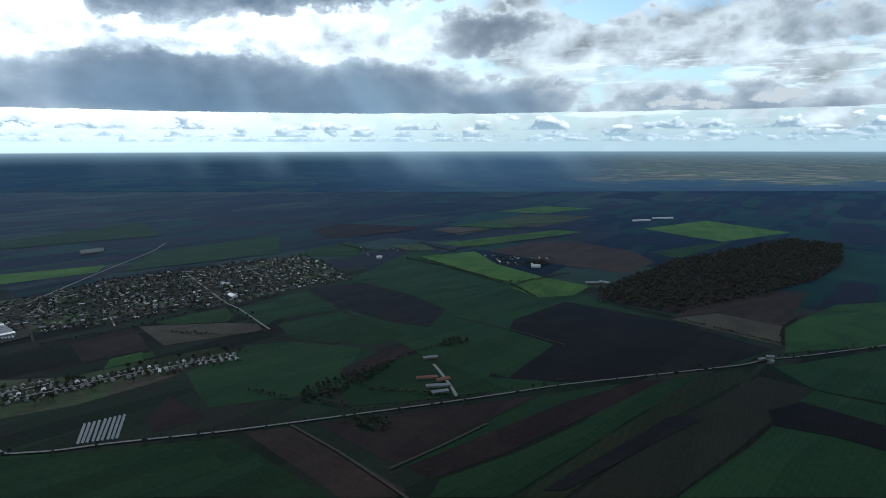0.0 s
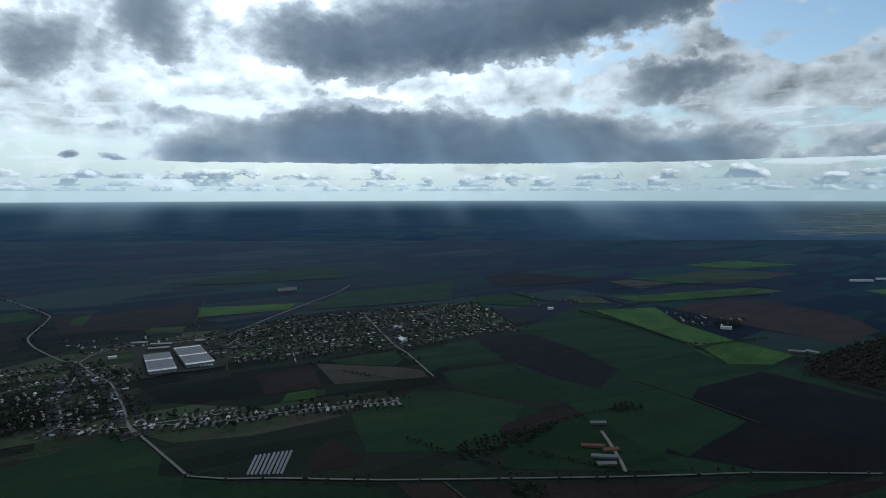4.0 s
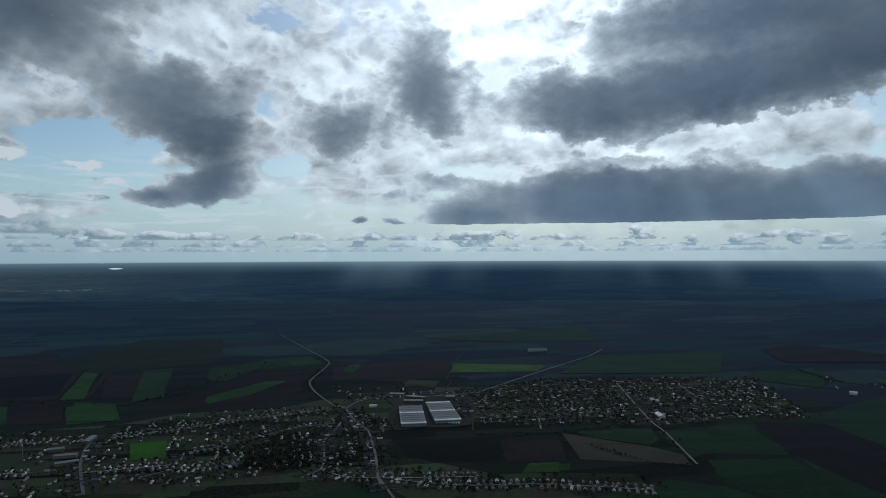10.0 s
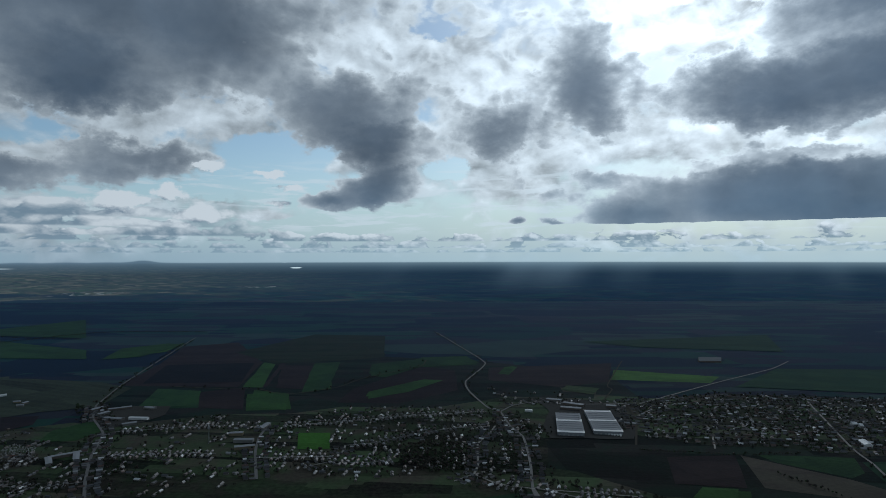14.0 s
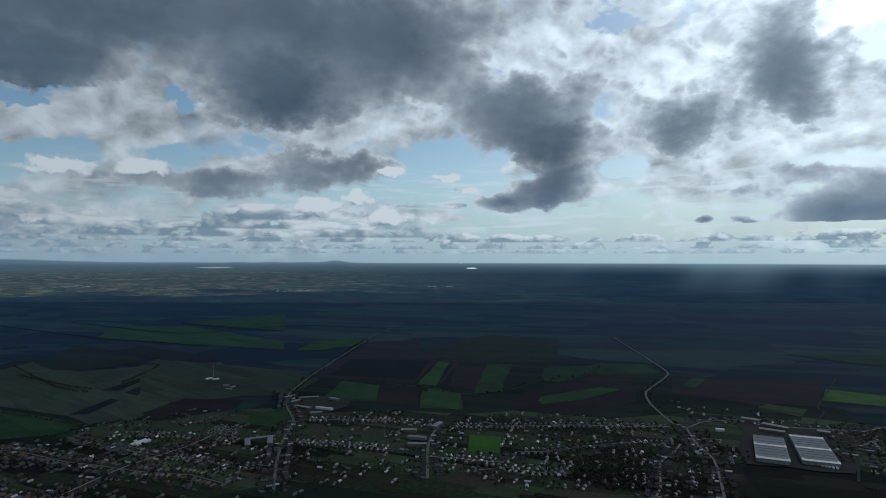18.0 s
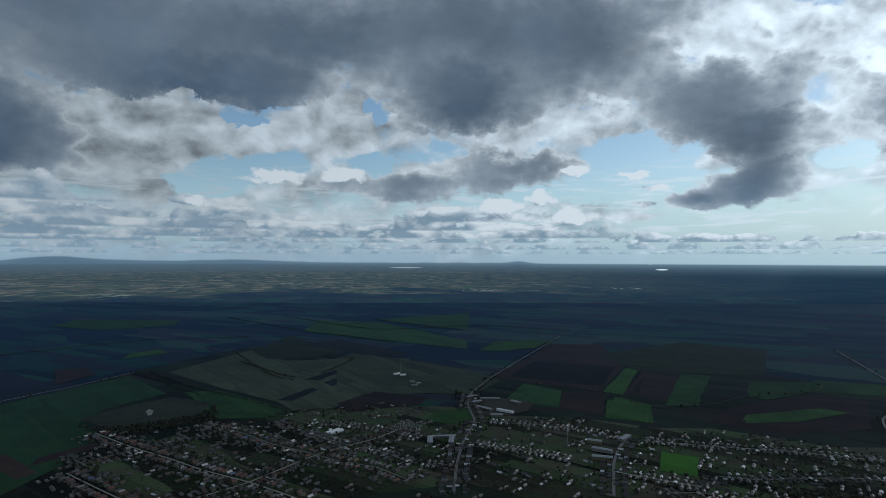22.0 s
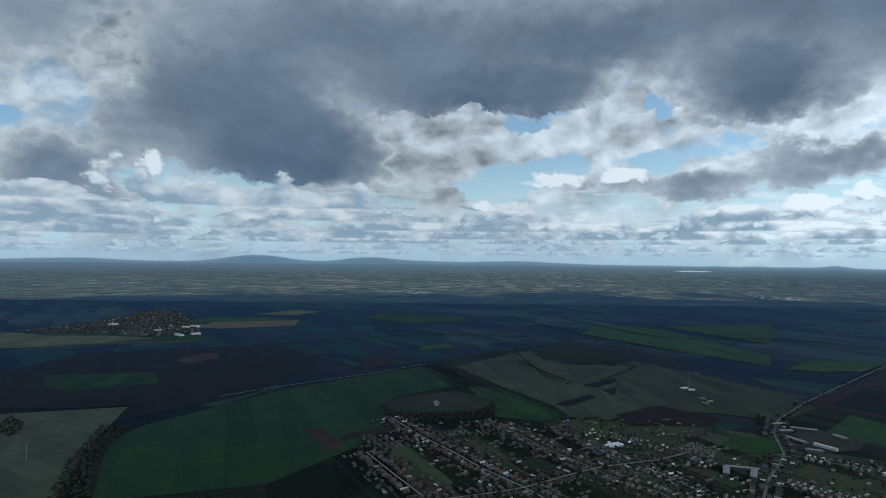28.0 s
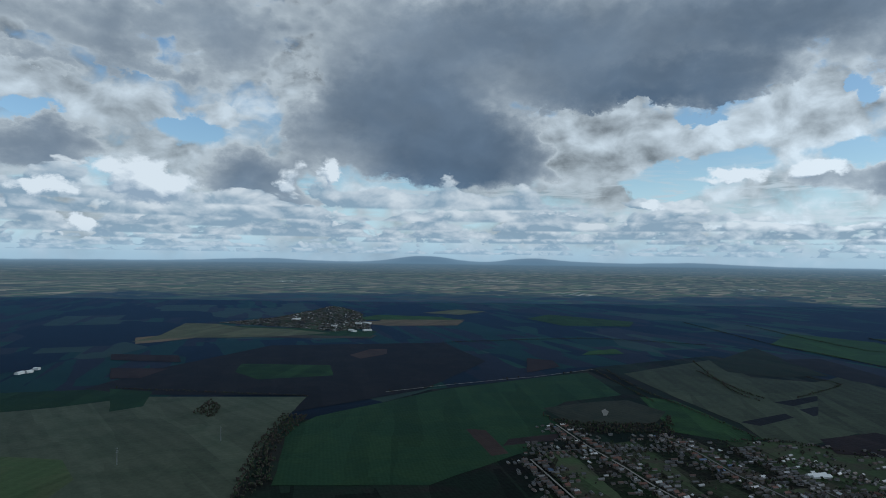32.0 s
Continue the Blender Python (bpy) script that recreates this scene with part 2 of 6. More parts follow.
cloud(BRIGHT, -28.2, 8.6, 8.5, 2.6, 1.00, 0)
cloud(BRIGHT, -36.4, 6.4, 6.0, 1.7, 1.00, 0)
cloud(BRIGHT, 15.6, 7.7, 12.9, 0.6, 1.00, 0)
cloud(BRIGHT, 25.3, 9.5, 2.9, 1.0, 1.00, 0)
cloud(BRIGHT, 108.7, 11.0, 6.0, 2.5, 1.00, 0)
cloud(BRIGHT, 101.0, 10.1, 5.1, 2.4, 1.00, 0)
cloud(BRIGHT, 89.9, 11.8, 3.5, 2.6, 1.00, 0)
cloud(BRIGHT, 144.6, 12.6, 5.2, 0.7, 1.00, 8)
cloud(BRIGHT, 152.0, 13.1, 5.0, 0.8, 1.00, 8)
cloud(BRIGHT, 133.4, 15.8, 3.0, 2.8, 1.00, 0)
cloud(BRIGHT, 105.3, 5.9, 1.9, 1.1, 1.00, 0)
cloud(BRIGHT, 54.0, 17.2, 7.6, 2.6, 1.00, 0)
cloud(BRIGHT, 46.8, 15.5, 5.7, 1.9, 1.00, 0)
cloud(BRIGHT, 104.4, 10.7, 7.0, 1.8, 1.00, 0)
cloud(BRIGHT, 92.5, 11.8, 5.2, 2.2, 1.00, 0)
cloud(BRIGHT, 106.6, 11.8, 5.7, 2.0, 1.00, 0)
cloud(GAPS, 96.7, 8.3, 4.4, 1.4, 1.00, 0)
cloud(GAPS, 98.5, 11.9, 1.8, 0.5, 1.00, 0)
cloud(GAPS, 63.7, 8.9, 4.7, 1.9, 1.00, 0)
cloud(GAPS, 75.7, 5.7, 9.7, 0.8, 1.00, 0)
cloud(GAPS, 86.6, 13.0, 0.9, 1.2, 1.00, 0)
cloud(GAPS, 60.1, 6.3, 3.1, 1.5, 1.00, 0)
cloud(GAPS, 66.4, 6.6, 4.2, 1.2, 1.00, 0)
cloud(GAPS, 100.2, 7.7, 3.9, 1.8, 1.00, 0)
cloud(GAPS, 99.0, 12.1, 1.7, 0.4, 1.00, 0)
cloud(GAPS, 87.4, 13.6, 0.9, 0.9, 1.00, 0)
cloud(GAPS, 62.2, 9.4, 4.9, 1.7, 1.00, 0)
cloud(GAPS, 63.7, 8.8, 3.3, 1.9, 1.00, 0)
cloud(GAPS, 66.5, 6.3, 4.0, 1.3, 1.00, 0)
cloud(GAPS, 47.3, 8.0, 2.1, 0.8, 1.00, 0)
cloud(GAPS, 47.8, 21.2, 3.1, 1.0, 1.00, 0)
cloud(GAPS, 28.4, 21.3, 3.4, 0.9, 1.00, 0)
cloud(GAPS, 62.9, 7.9, 2.9, 1.5, 1.00, 0)
cloud(GAPS, 47.3, 8.3, 1.9, 1.0, 1.00, 0)
cloud(GAPS, 48.3, 20.1, 2.8, 1.1, 1.00, 0)
cloud(GAPS, 47.5, 8.0, 2.0, 0.9, 1.00, 0)
cloud(GAPS, -15.3, 14.1, 2.6, 1.6, 1.00, 0)
cloud(GAPS, 52.0, 3.4, 3.9, 0.9, 1.00, 0)
cloud(GAPS, 55.8, 2.9, 11.8, 0.7, 1.00, 0)
cloud(GAPS, -19.6, 11.2, 2.8, 0.9, 1.00, 0)
cloud(GAPS, -19.3, 11.0, 2.9, 1.3, 1.00, 0)
cloud(GAPS, -37.4, 8.3, 4.4, 0.6, 1.00, 0)
cloud(GAPS, -28.4, 5.9, 5.2, 0.6, 1.00, 0)
cloud(GAPS, 101.9, 6.5, 4.2, 1.6, 1.00, 0)
cloud(GAPS, 143.3, 10.9, 3.1, 1.5, 1.00, 0)
cloud(GAPS, 98.2, 12.1, 1.8, 0.5, 1.00, 0)
cloud(GAPS, 154.6, 11.3, 2.2, 0.7, 1.00, 0)
cloud(GAPS, 87.0, 8.1, 2.2, 1.7, 1.00, 0)
cloud(WHITE, 146.1, 5.8, 4.3, 1.9, 1.00, 0)
cloud(WHITE, 148.8, 7.2, 2.4, 0.9, 0.60, 0)
cloud(WHITE, 153.9, 5.4, 2.9, 0.8, 0.70, 0)
cloud(WHITE, 95.4, 7.4, 2.3, 0.9, 0.90, 0)
cloud(WHITE, 89.6, 7.5, 2.3, 0.9, 0.80, 0)
cloud(WHITE, 134.6, 6.5, 1.5, 1.4, 0.45, 0)
cloud(WHITE, 131.1, 7.6, 1.1, 1.6, 0.55, 0)
cloud(WHITE, 151.2, 2.6, 1.2, 0.8, 0.60, 0)
cloud(WHITE, 95.8, 7.2, 2.3, 0.8, 0.80, 0)
cloud(WHITE, 68.7, 7.9, 1.3, 0.5, 0.70, 0)
cloud(WHITE, 63.2, 7.6, 1.4, 0.3, 0.60, 0)
cloud(WHITE, 61.7, 6.4, 1.5, 0.3, 0.50, 0)
cloud(WHITE, 71.8, 5.5, 1.8, 0.8, 0.80, 0)
cloud(WHITE, 75.7, 4.7, 2.6, 0.9, 0.80, 0)
cloud(WHITE, 69.0, 3.7, 2.6, 1.2, 0.90, 0)
cloud(WHITE, 102.3, 4.8, 1.6, 0.6, 0.60, 0)
cloud(WHITE, 63.3, 7.4, 1.5, 0.3, 0.60, 0)
cloud(WHITE, 61.4, 6.1, 1.1, 0.3, 0.50, 0)
cloud(WHITE, 63.3, 4.7, 1.8, 0.4, 0.50, 0)
cloud(WHITE, -34.5, 3.8, 2.6, 0.7, 0.90, 0)
cloud(WHITE, -25.9, 3.7, 1.8, 0.4, 0.80, 0)
cloud(WHITE, -29.1, 3.4, 1.8, 0.4, 0.70, 0)
cloud(WHITE, 131.1, 7.6, 1.1, 1.1, 0.60, 0)
# thick cloud overhead and behind, out of view, added to dim the land
cloud(HEAVY, 20, 64, 400, 36, 1.0)
cloud(HEAVY, -120, 20, 60, 14, 0.9)
cloud(HEAVY, -175, 16, 30, 10, 0.8)

THIN = 0.35
group = bpy.data.node_groups.new("cloud_depth", "ShaderNodeTree")
group.interface.new_socket("Ray", in_out="INPUT", socket_type="NodeSocketVector")
for socket in ("Depth", "Bright", "Gap", "Heap", "Broad", "Curl"):
    group.interface.new_socket(socket, in_out="OUTPUT", socket_type="NodeSocketFloat")
g = Nodes(group)
gray = group.nodes.new("NodeGroupInput").outputs[0]
gx, gy, gz = g.split(gray)
g_az = g.math("MULTIPLY", g.math("ARCTAN2", g.math("MULTIPLY", gx, -1.0), gy), 57.29578)
g_el = g.math("MULTIPLY", g.math("ARCSINE", gz), 57.29578)


def colour_noise(v, scale, detail, rough):
    n = group.nodes.new("ShaderNodeTexNoise")
    link(group, v, n.inputs["Vector"])
    n.inputs["Scale"].default_value, n.inputs["Detail"].default_value, n.inputs["Roughness"].default_value = scale, detail, rough
    return g.split(n.outputs["Color"])


# billows: broad shapes, then lumps, then curls; smaller towards the horizon
curl = g.vec("MULTIPLY", gray, (1.0, 1.0, 1.5))
high = g.step(g_el, 3.0, 13.0)
broad = g.noise(curl, 7.0, 3.0, 0.5, 0.0)
soft_x, soft_y, soft_z = colour_noise(curl, 9.0, 2.0, 0.5)
fine_x, fine_y, fine_z = colour_noise(curl, 34.0, 5.0, 0.62)
size = g.math("MULTIPLY_ADD", high, 0.7, 0.3)
wa = g.math("MULTIPLY_ADD", g.math("MULTIPLY", g.math("SUBTRACT", soft_x, 0.5), size), 7.0, g_az)
wa = g.math("MULTIPLY_ADD", g.math("MULTIPLY", g.math("SUBTRACT", fine_x, 0.5), size), 4.2, wa)
we = g.math("MULTIPLY_ADD", g.math("MULTIPLY", g.math("SUBTRACT", soft_y, 0.5), size), 4.0, g_el)
we = g.math("MULTIPLY_ADD", g.math("MULTIPLY", g.math("SUBTRACT", fine_y, 0.5), size), 3.4, we)
spot = g.combine(wa, we, 1.0)
puff = g.noise(curl, 17.0, 6.0, 0.52, 0.3)
lump = g.math("SUBTRACT", 1.0, g.voronoi(g.vec("ADD", curl, g.vec("SCALE", g.combine(fine_x, fine_y, fine_z), scale=0.03)), 34.0, "EUCLIDEAN", "Distance"))


near_spot = g.combine(g.math("MULTIPLY_ADD", g.math("SUBTRACT", fine_x, 0.5), 2.6, g_az), g.math("MULTIPLY_ADD", g.math("SUBTRACT", fine_y, 0.5), 1.8, g_el), 1.0)


def some_clouds(kind):
    """A node group that adds up the cubed depths of a few clouds."""
    sub = bpy.data.node_groups.new("clouds", "ShaderNodeTree")
    sub.interface.new_socket("Spot", in_out="INPUT", socket_type="NodeSocketVector")
    sub.interface.new_socket("Sum", in_out="OUTPUT", socket_type="NodeSocketFloat")
    k = Nodes(sub)
    at = sub.nodes.new("NodeGroupInput").outputs[0]
    total = 0.0
    for a, e, ww, hh, dense, turn in kind:
        c, s = math.cos(radians(turn)), math.sin(radians(turn))
        u = k.vec("DOT_PRODUCT", at, (c / ww, s / ww, -(a * c + e * s) / ww))
        v = k.vec("DOT_PRODUCT", at, (-s / hh, c / hh, (a * s - e * c) / hh))
        r = k.math("MULTIPLY_ADD", u, u, k.math("MULTIPLY", v, v))
        r = k.math("POWER", (THIN / (dense + THIN)) ** 3, r)
        total = k.math("MULTIPLY_ADD", r, (dense + THIN) ** 3, total)
    link(sub, total, sub.nodes.new("NodeGroupOutput").inputs[0])
    return sub


def heap(kind, at):
    """The joint depth of soft clouds, each at nought on its own outline."""
    total = None
    for i in range(0, len(kind), 12):
        n = group.nodes.new("ShaderNodeGroup")
        n.node_tree = some_clouds(kind[i:i + 12])
        link(group, at, n.inputs[0])
        total = n.outputs[0] if total is None else g.math("ADD", total, n.outputs[0])
    return g.math("SUBTRACT", g.math("POWER", g.math("MAXIMUM", total, 0.00001), 1 / 3), THIN)


lit_part = heap(BRIGHT, spot)
depth = g.math("MULTIPLY_ADD", g.math("MAXIMUM", g.math("ADD", lit_part, 0.1), 0.0), -0.22, heap(HEAVY, spot))
ragged = g.math("MULTIPLY_ADD", g.step(depth, 0.05, 0.60), -0.62, 1.0)
depth = g.math("MULTIPLY_ADD", g.math("MULTIPLY", g.math("SUBTRACT", puff, 0.5), ragged), 1.0, depth)
depth = g.math("MULTIPLY_ADD", g.math("MULTIPLY", g.math("SUBTRACT", lump, 0.6), ragged), 0.30, depth)
# the low bank towards the sun has a level base
base = g.math("MULTIPLY", g.step(g.math("MULTIPLY_ADD", g.math("SUBTRACT", fine_y, 0.5), 0.25, g_el), 3.0, 2.65), g.step(g_az, 40.0, 34.0))
depth = g.math("MULTIPLY_ADD", base, -2.5, depth)
gout = group.nodes.new("NodeGroupOutput")
white_heap = g.math("MULTIPLY_ADD", g.math("SUBTRACT", puff, 0.5), 1.3, heap(WHITE, near_spot))
white_heap = g.math("MULTIPLY_ADD", g.math("SUBTRACT", lump, 0.6), 0.5, white_heap)
for socket, value in zip(gout.inputs, (depth, lit_part, heap(GAPS, near_spot), white_heap, broad, puff)):
    link(group, value, socket)


def depth_at(v):
    n = wt.nodes.new("ShaderNodeGroup")
    n.node_tree = group
    link(wt, v, n.inputs[0])
    return n.outputs


sd = (-math.sin(radians(SUN_AZ)) * math.cos(radians(SUN_EL)), math.cos(radians(SUN_AZ)) * math.cos(radians(SUN_EL)), math.sin(radians(SUN_EL)))
depth, bright, gap, heaped, broad, puff = depth_at(ray)
sunward = depth_at(w.vec("NORMALIZE", w.vec("ADD", w.vec("ADD", ray, (0.0, 0.0, 0.016)), tuple(0.014 * v for v in sd))))
rim = w.math("SUBTRACT", depth, sunward[0])
heap_rim = w.math("SUBTRACT", heaped, sunward[3])
puff_rim = w.math("SUBTRACT", puff, sunward[5])
near = w.math("MAXIMUM", w.vec("DOT_PRODUCT", ray, sd), 0.0)
glow = w.math("POWER", near, 14.0)
aside = w.step(az, 55.0, 110.0)
# thin cloud between the heavy ones, with breaks of blue
veil = w.math("MULTIPLY_ADD", w.math("MAXIMUM", bright, -0.2), 0.7, VEIL)
veil = w.math("MULTIPLY_ADD", w.math("MAXIMUM", gap, -0.1), -1.3, veil)
veil = w.math("MULTIPLY_ADD", w.math("SUBTRACT", broad, 0.5), 1.3, veil)
veil = w.math("MULTIPLY_ADD", w.math("SUBTRACT", puff, 0.5), 1.5, veil)
veil = w.math("MULTIPLY_ADD", w.step(el, 8.0, 2.0), -0.15, w.math("MULTIPLY_ADD", aside, 0.22, veil))
veil_cover = w.step(veil, -0.12, 0.42)
lit = w.math("MULTIPLY_ADD", glow, 1.1, WHITE_CLOUD)
lit = w.math("MULTIPLY", lit, w.math("MULTIPLY_ADD", aside, -0.40, w.math("MULTIPLY_ADD", w.step(az, 10.0, -14.0), -0.25, 1.0)))
shade = w.math("MULTIPLY_ADD", w.math("SUBTRACT", broad, 0.5), -1.2, 0.86)
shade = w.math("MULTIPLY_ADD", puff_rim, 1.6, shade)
white = w.vec("SCALE", (0.90, 0.97, 1.0), scale=w.math("MULTIPLY", lit, w.math("MINIMUM", w.math("MAXIMUM", shade, 0.35), 1.25)))
back = w.mix(w.math("MULTIPLY", w.step(el, 9.0, 1.0), 0.75), blue, w.mix(w.step(az, 14.0, -12.0), (0.34, 0.46, 0.53), (0.26, 0.36, 0.42)))
back = w.vec("ADD", back, w.vec("SCALE", (0.75, 0.78, 0.78), scale=w.math("MULTIPLY", glow, glow)))
heaven = w.mix(w.math("MULTIPLY", veil_cover, 0.94), back, white)
# flat streaks of thin cloud low down
streak = w.noise(w.combine(w.math("MULTIPLY", az, 0.17), w.math("MULTIPLY", el, 1.25), 3.0), 1.0, 5.0, 0.60, 0.3)
streak = w.math("MULTIPLY", w.step(streak, 0.50, 0.62), w.math("MULTIPLY", w.step(el, 1.8, 2.8), w.step(el, 9.5, 6.0)))
heaven = w.mix(w.math("MULTIPLY", streak, 0.7), heaven, w.vec("SCALE", (0.60, 0.66, 0.685), scale=w.math("MULTIPLY_ADD", glow, 1.6, w.math("MULTIPLY_ADD", aside, -0.40, 0.95))))
# heavy cloud: bright where thin, dark where deep
heavy = w.step(depth, -0.10, 0.12)
thru = w.math("POWER", 2.718, w.math("MULTIPLY", w.math("MAXIMUM", depth, 0.0), w.math("MULTIPLY_ADD", aside, 0.7, -3.3)))
thru = w.math("MULTIPLY_ADD", w.math("MINIMUM", rim, 0.12), w.math("MULTIPLY_ADD", thru, 0.9, 0.10), thru, clamp=True)
deep = w.math("MULTIPLY_ADD", w.math("SUBTRACT", broad, 0.5), -0.5, 1.0)
deep = w.math("MULTIPLY_ADD", w.math("SUBTRACT", puff, 0.5), -0.35, deep)
deep = w.math("MULTIPLY", deep, w.math("MULTIPLY_ADD", glow, 0.9, 1.0))
deep = w.math("MULTIPLY", deep, w.math("MULTIPLY_ADD", aside, 0.10, 1.0))
low_blue = w.mix(w.step(el, 9.0, 3.0), (0.060, 0.085, 0.118), (0.078, 0.120, 0.170))
grey = w.vec("SCALE", low_blue, scale=w.math("MAXIMUM", deep, 0.4))
cloud_white = w.vec("SCALE", (0.90, 0.97, 1.0), scale=w.math("MULTIPLY", lit, 0.92))
body = w.mix(thru, grey, cloud_white)
heaven = w.mix(heavy, heaven, body)
# rows of heaped cloud in the distance, bright tops over level grey bases, the furthest first
ROWS_OF_CLOUD = ((0.4, 0.5, 0.8, -100, -99, 0.45), (0.8, 0.7, 0.6, -100, -99, 0.46), (1.4, 1.0, 0.5, -100, -99, 0.49), (1.8, 1.2, 0.36, 60, 70, 0.40),
                 (2.5, 1.5, 0.30, 62, 74, 0.41), (3.3, 1.8, 0.25, 64, 76, 0.43), (4.4, 2.0, 0.22, 90, 100, 0.43))
for i, (low, tall, often, first, full, few) in enumerate(ROWS_OF_CLOUD):
    here = w.combine(w.math("MULTIPLY", az, often * 0.75), w.math("MULTIPLY", el, often * 1.3), 13.7 * i)
    body_n = w.noise(here, 1.0, 5.0, 0.50, 0.2)
    over = w.noise(w.vec("ADD", here, (-0.10, 0.22, 0.0)), 1.0, 5.0, 0.50, 0.2)
    rise = w.math("DIVIDE", w.math("SUBTRACT", el, low), tall)
    mask = w.step(w.math("MULTIPLY_ADD", rise, -0.16, body_n), few - 0.05, few - 0.01)
    mask = w.math("MULTIPLY", mask, w.step(el, low - 0.04, low + 0.05 + 0.03 * i))
    if first > -90:
        mask = w.math("MULTIPLY", mask, w.step(az, first, full))
    shine = w.math("MULTIPLY_ADD", w.math("SUBTRACT", body_n, over), 5.5, w.math("MULTIPLY_ADD", rise, 0.34, 0.16), clamp=True)
    tops = w.vec("SCALE", (0.60, 0.63, 0.64), scale=w.math("MULTIPLY_ADD", glow, 1.6, w.math("MULTIPLY_ADD", aside, -0.34, 1.05)))
    tone = w.mix(shine, (0.165, 0.225, 0.275), tops)
    heaven = w.mix(w.math("MULTIPLY", mask, 0.92), heaven, tone)
# small lit heaps nearer by
heap_shine = w.math("MULTIPLY_ADD", heap_rim, 1.5, 0.36, clamp=True)
heap_col = w.mix(heap_shine, (0.20, 0.25, 0.30), w.vec("SCALE", (0.60, 0.63, 0.64), scale=w.math("MULTIPLY_ADD", w.step(az, 10.0, -14.0), -0.40, w.math("MULTIPLY_ADD", aside, -0.20, 1.0))))
heaven = w.mix(w.step(heaped, 0.0, 0.35), heaven, heap_col)
# pale air over the horizon
haze = w.mix(w.step(az, 30.0, 95.0), w.mix(w.step(az, 14.0, -12.0), (0.40, 0.53, 0.575), (0.29, 0.39, 0.43)), (0.225, 0.310, 0.375))
heaven = w.mix(w.math("MULTIPLY", w.step(el, 2.6, -0.4), 0.72), heaven, haze)

# the plain past the last fields, bluish haze and cloud shade painted into its colours
down = w.math("MAXIMUM", w.math("MULTIPLY", rz, -1.0), 0.0006)
hills = w.math("MULTIPLY", w.noise(w.combine(az, 0.0, 0.0), 0.35, 3.0, 0.5), 0.16)
for a, tall, wide in ((122.5, 0.62, 3.6), (113.0, 0.40, 3.0), (109.0, 0.20, 5.0), (137.0, 0.25, 5.0), (73.5, 0.30, 1.0), (99.0, 0.25, 5.0)):
    off = w.math("MULTIPLY", w.math("SUBTRACT", az, a), 1 / wide)
    hills = w.math("MULTIPLY_ADD", w.math("POWER", 2.718, w.math("MULTIPLY", w.math("MULTIPLY", off, off), -1.0)), tall, hills)
hills = w.math("MULTIPLY_ADD", hills, w.step(az, 68.0, 78.0), -0.48)
away = w.math("DIVIDE", EYE_HEIGHT, down)
far_plan = w.combine(w.math("MULTIPLY", rx, away), w.math("MULTIPLY", ry, away), 0.0)
cell = w.split(w.voronoi(w.vec("MULTIPLY", far_plan, (1.0, 0.5, 1.0)), 0.0026))
cell_2 = w.split(w.voronoi(w.vec("MULTIPLY", far_plan, (0.35, 1.0, 1.0)), 0.0075))
sort = w.math("MULTIPLY_ADD", cell_2[0], 0.4, w.math("MULTIPLY", cell[0], 0.6))
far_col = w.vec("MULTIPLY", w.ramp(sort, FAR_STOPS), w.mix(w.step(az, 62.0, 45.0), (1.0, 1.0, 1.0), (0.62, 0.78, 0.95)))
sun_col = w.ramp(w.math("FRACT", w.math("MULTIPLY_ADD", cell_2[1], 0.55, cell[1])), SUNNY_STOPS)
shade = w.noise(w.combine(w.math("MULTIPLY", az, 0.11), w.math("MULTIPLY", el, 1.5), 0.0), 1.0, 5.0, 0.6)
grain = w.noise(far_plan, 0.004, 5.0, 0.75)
# sunlit patches painted onto the far plain, by heading and height
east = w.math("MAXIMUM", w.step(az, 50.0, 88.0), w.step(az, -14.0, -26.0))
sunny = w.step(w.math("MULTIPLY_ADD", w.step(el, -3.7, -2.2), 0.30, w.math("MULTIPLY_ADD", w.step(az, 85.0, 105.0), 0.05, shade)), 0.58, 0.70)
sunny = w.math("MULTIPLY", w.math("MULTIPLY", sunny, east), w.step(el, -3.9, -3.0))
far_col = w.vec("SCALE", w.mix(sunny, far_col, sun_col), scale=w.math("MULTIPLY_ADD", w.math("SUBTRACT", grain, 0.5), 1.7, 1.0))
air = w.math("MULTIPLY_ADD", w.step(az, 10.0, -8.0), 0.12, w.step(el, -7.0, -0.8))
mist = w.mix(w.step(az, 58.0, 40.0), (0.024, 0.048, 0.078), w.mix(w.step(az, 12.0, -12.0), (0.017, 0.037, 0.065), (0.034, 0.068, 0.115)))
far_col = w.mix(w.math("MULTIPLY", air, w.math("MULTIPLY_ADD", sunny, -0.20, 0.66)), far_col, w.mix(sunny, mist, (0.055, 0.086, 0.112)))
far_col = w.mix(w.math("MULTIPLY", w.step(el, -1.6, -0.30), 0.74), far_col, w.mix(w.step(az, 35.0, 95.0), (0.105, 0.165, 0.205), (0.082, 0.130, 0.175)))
# far villages as pale specks, and lake glints painted onto the plain
specks = w.step(w.split(w.voronoi(far_plan, 0.022))[1], 0.80, 0.9)
for a, e, wide, high in ((108.8, -3.1, 2.6, 0.22), (78.2, -2.9, 4.0, 0.16), (94.3, -2.3, 2.0, 0.12), (116.0, -2.0, 3.0, 0.1), (64.0, -2.6, 2.2, 0.10), (134.0, -2.2, 2.5, 0.12)):
    out = w.vec("LENGTH", w.vec("MULTIPLY_ADD", w.combine(az, el, 0.0), (1 / wide, 1 / high, 0.0), (-a / wide, -e / high, 0.0)))
    far_col = w.mix(w.math("MULTIPLY", w.math("MULTIPLY", w.step(out, 1.1, 0.5), specks), 0.7), far_col, (0.24, 0.26, 0.27))
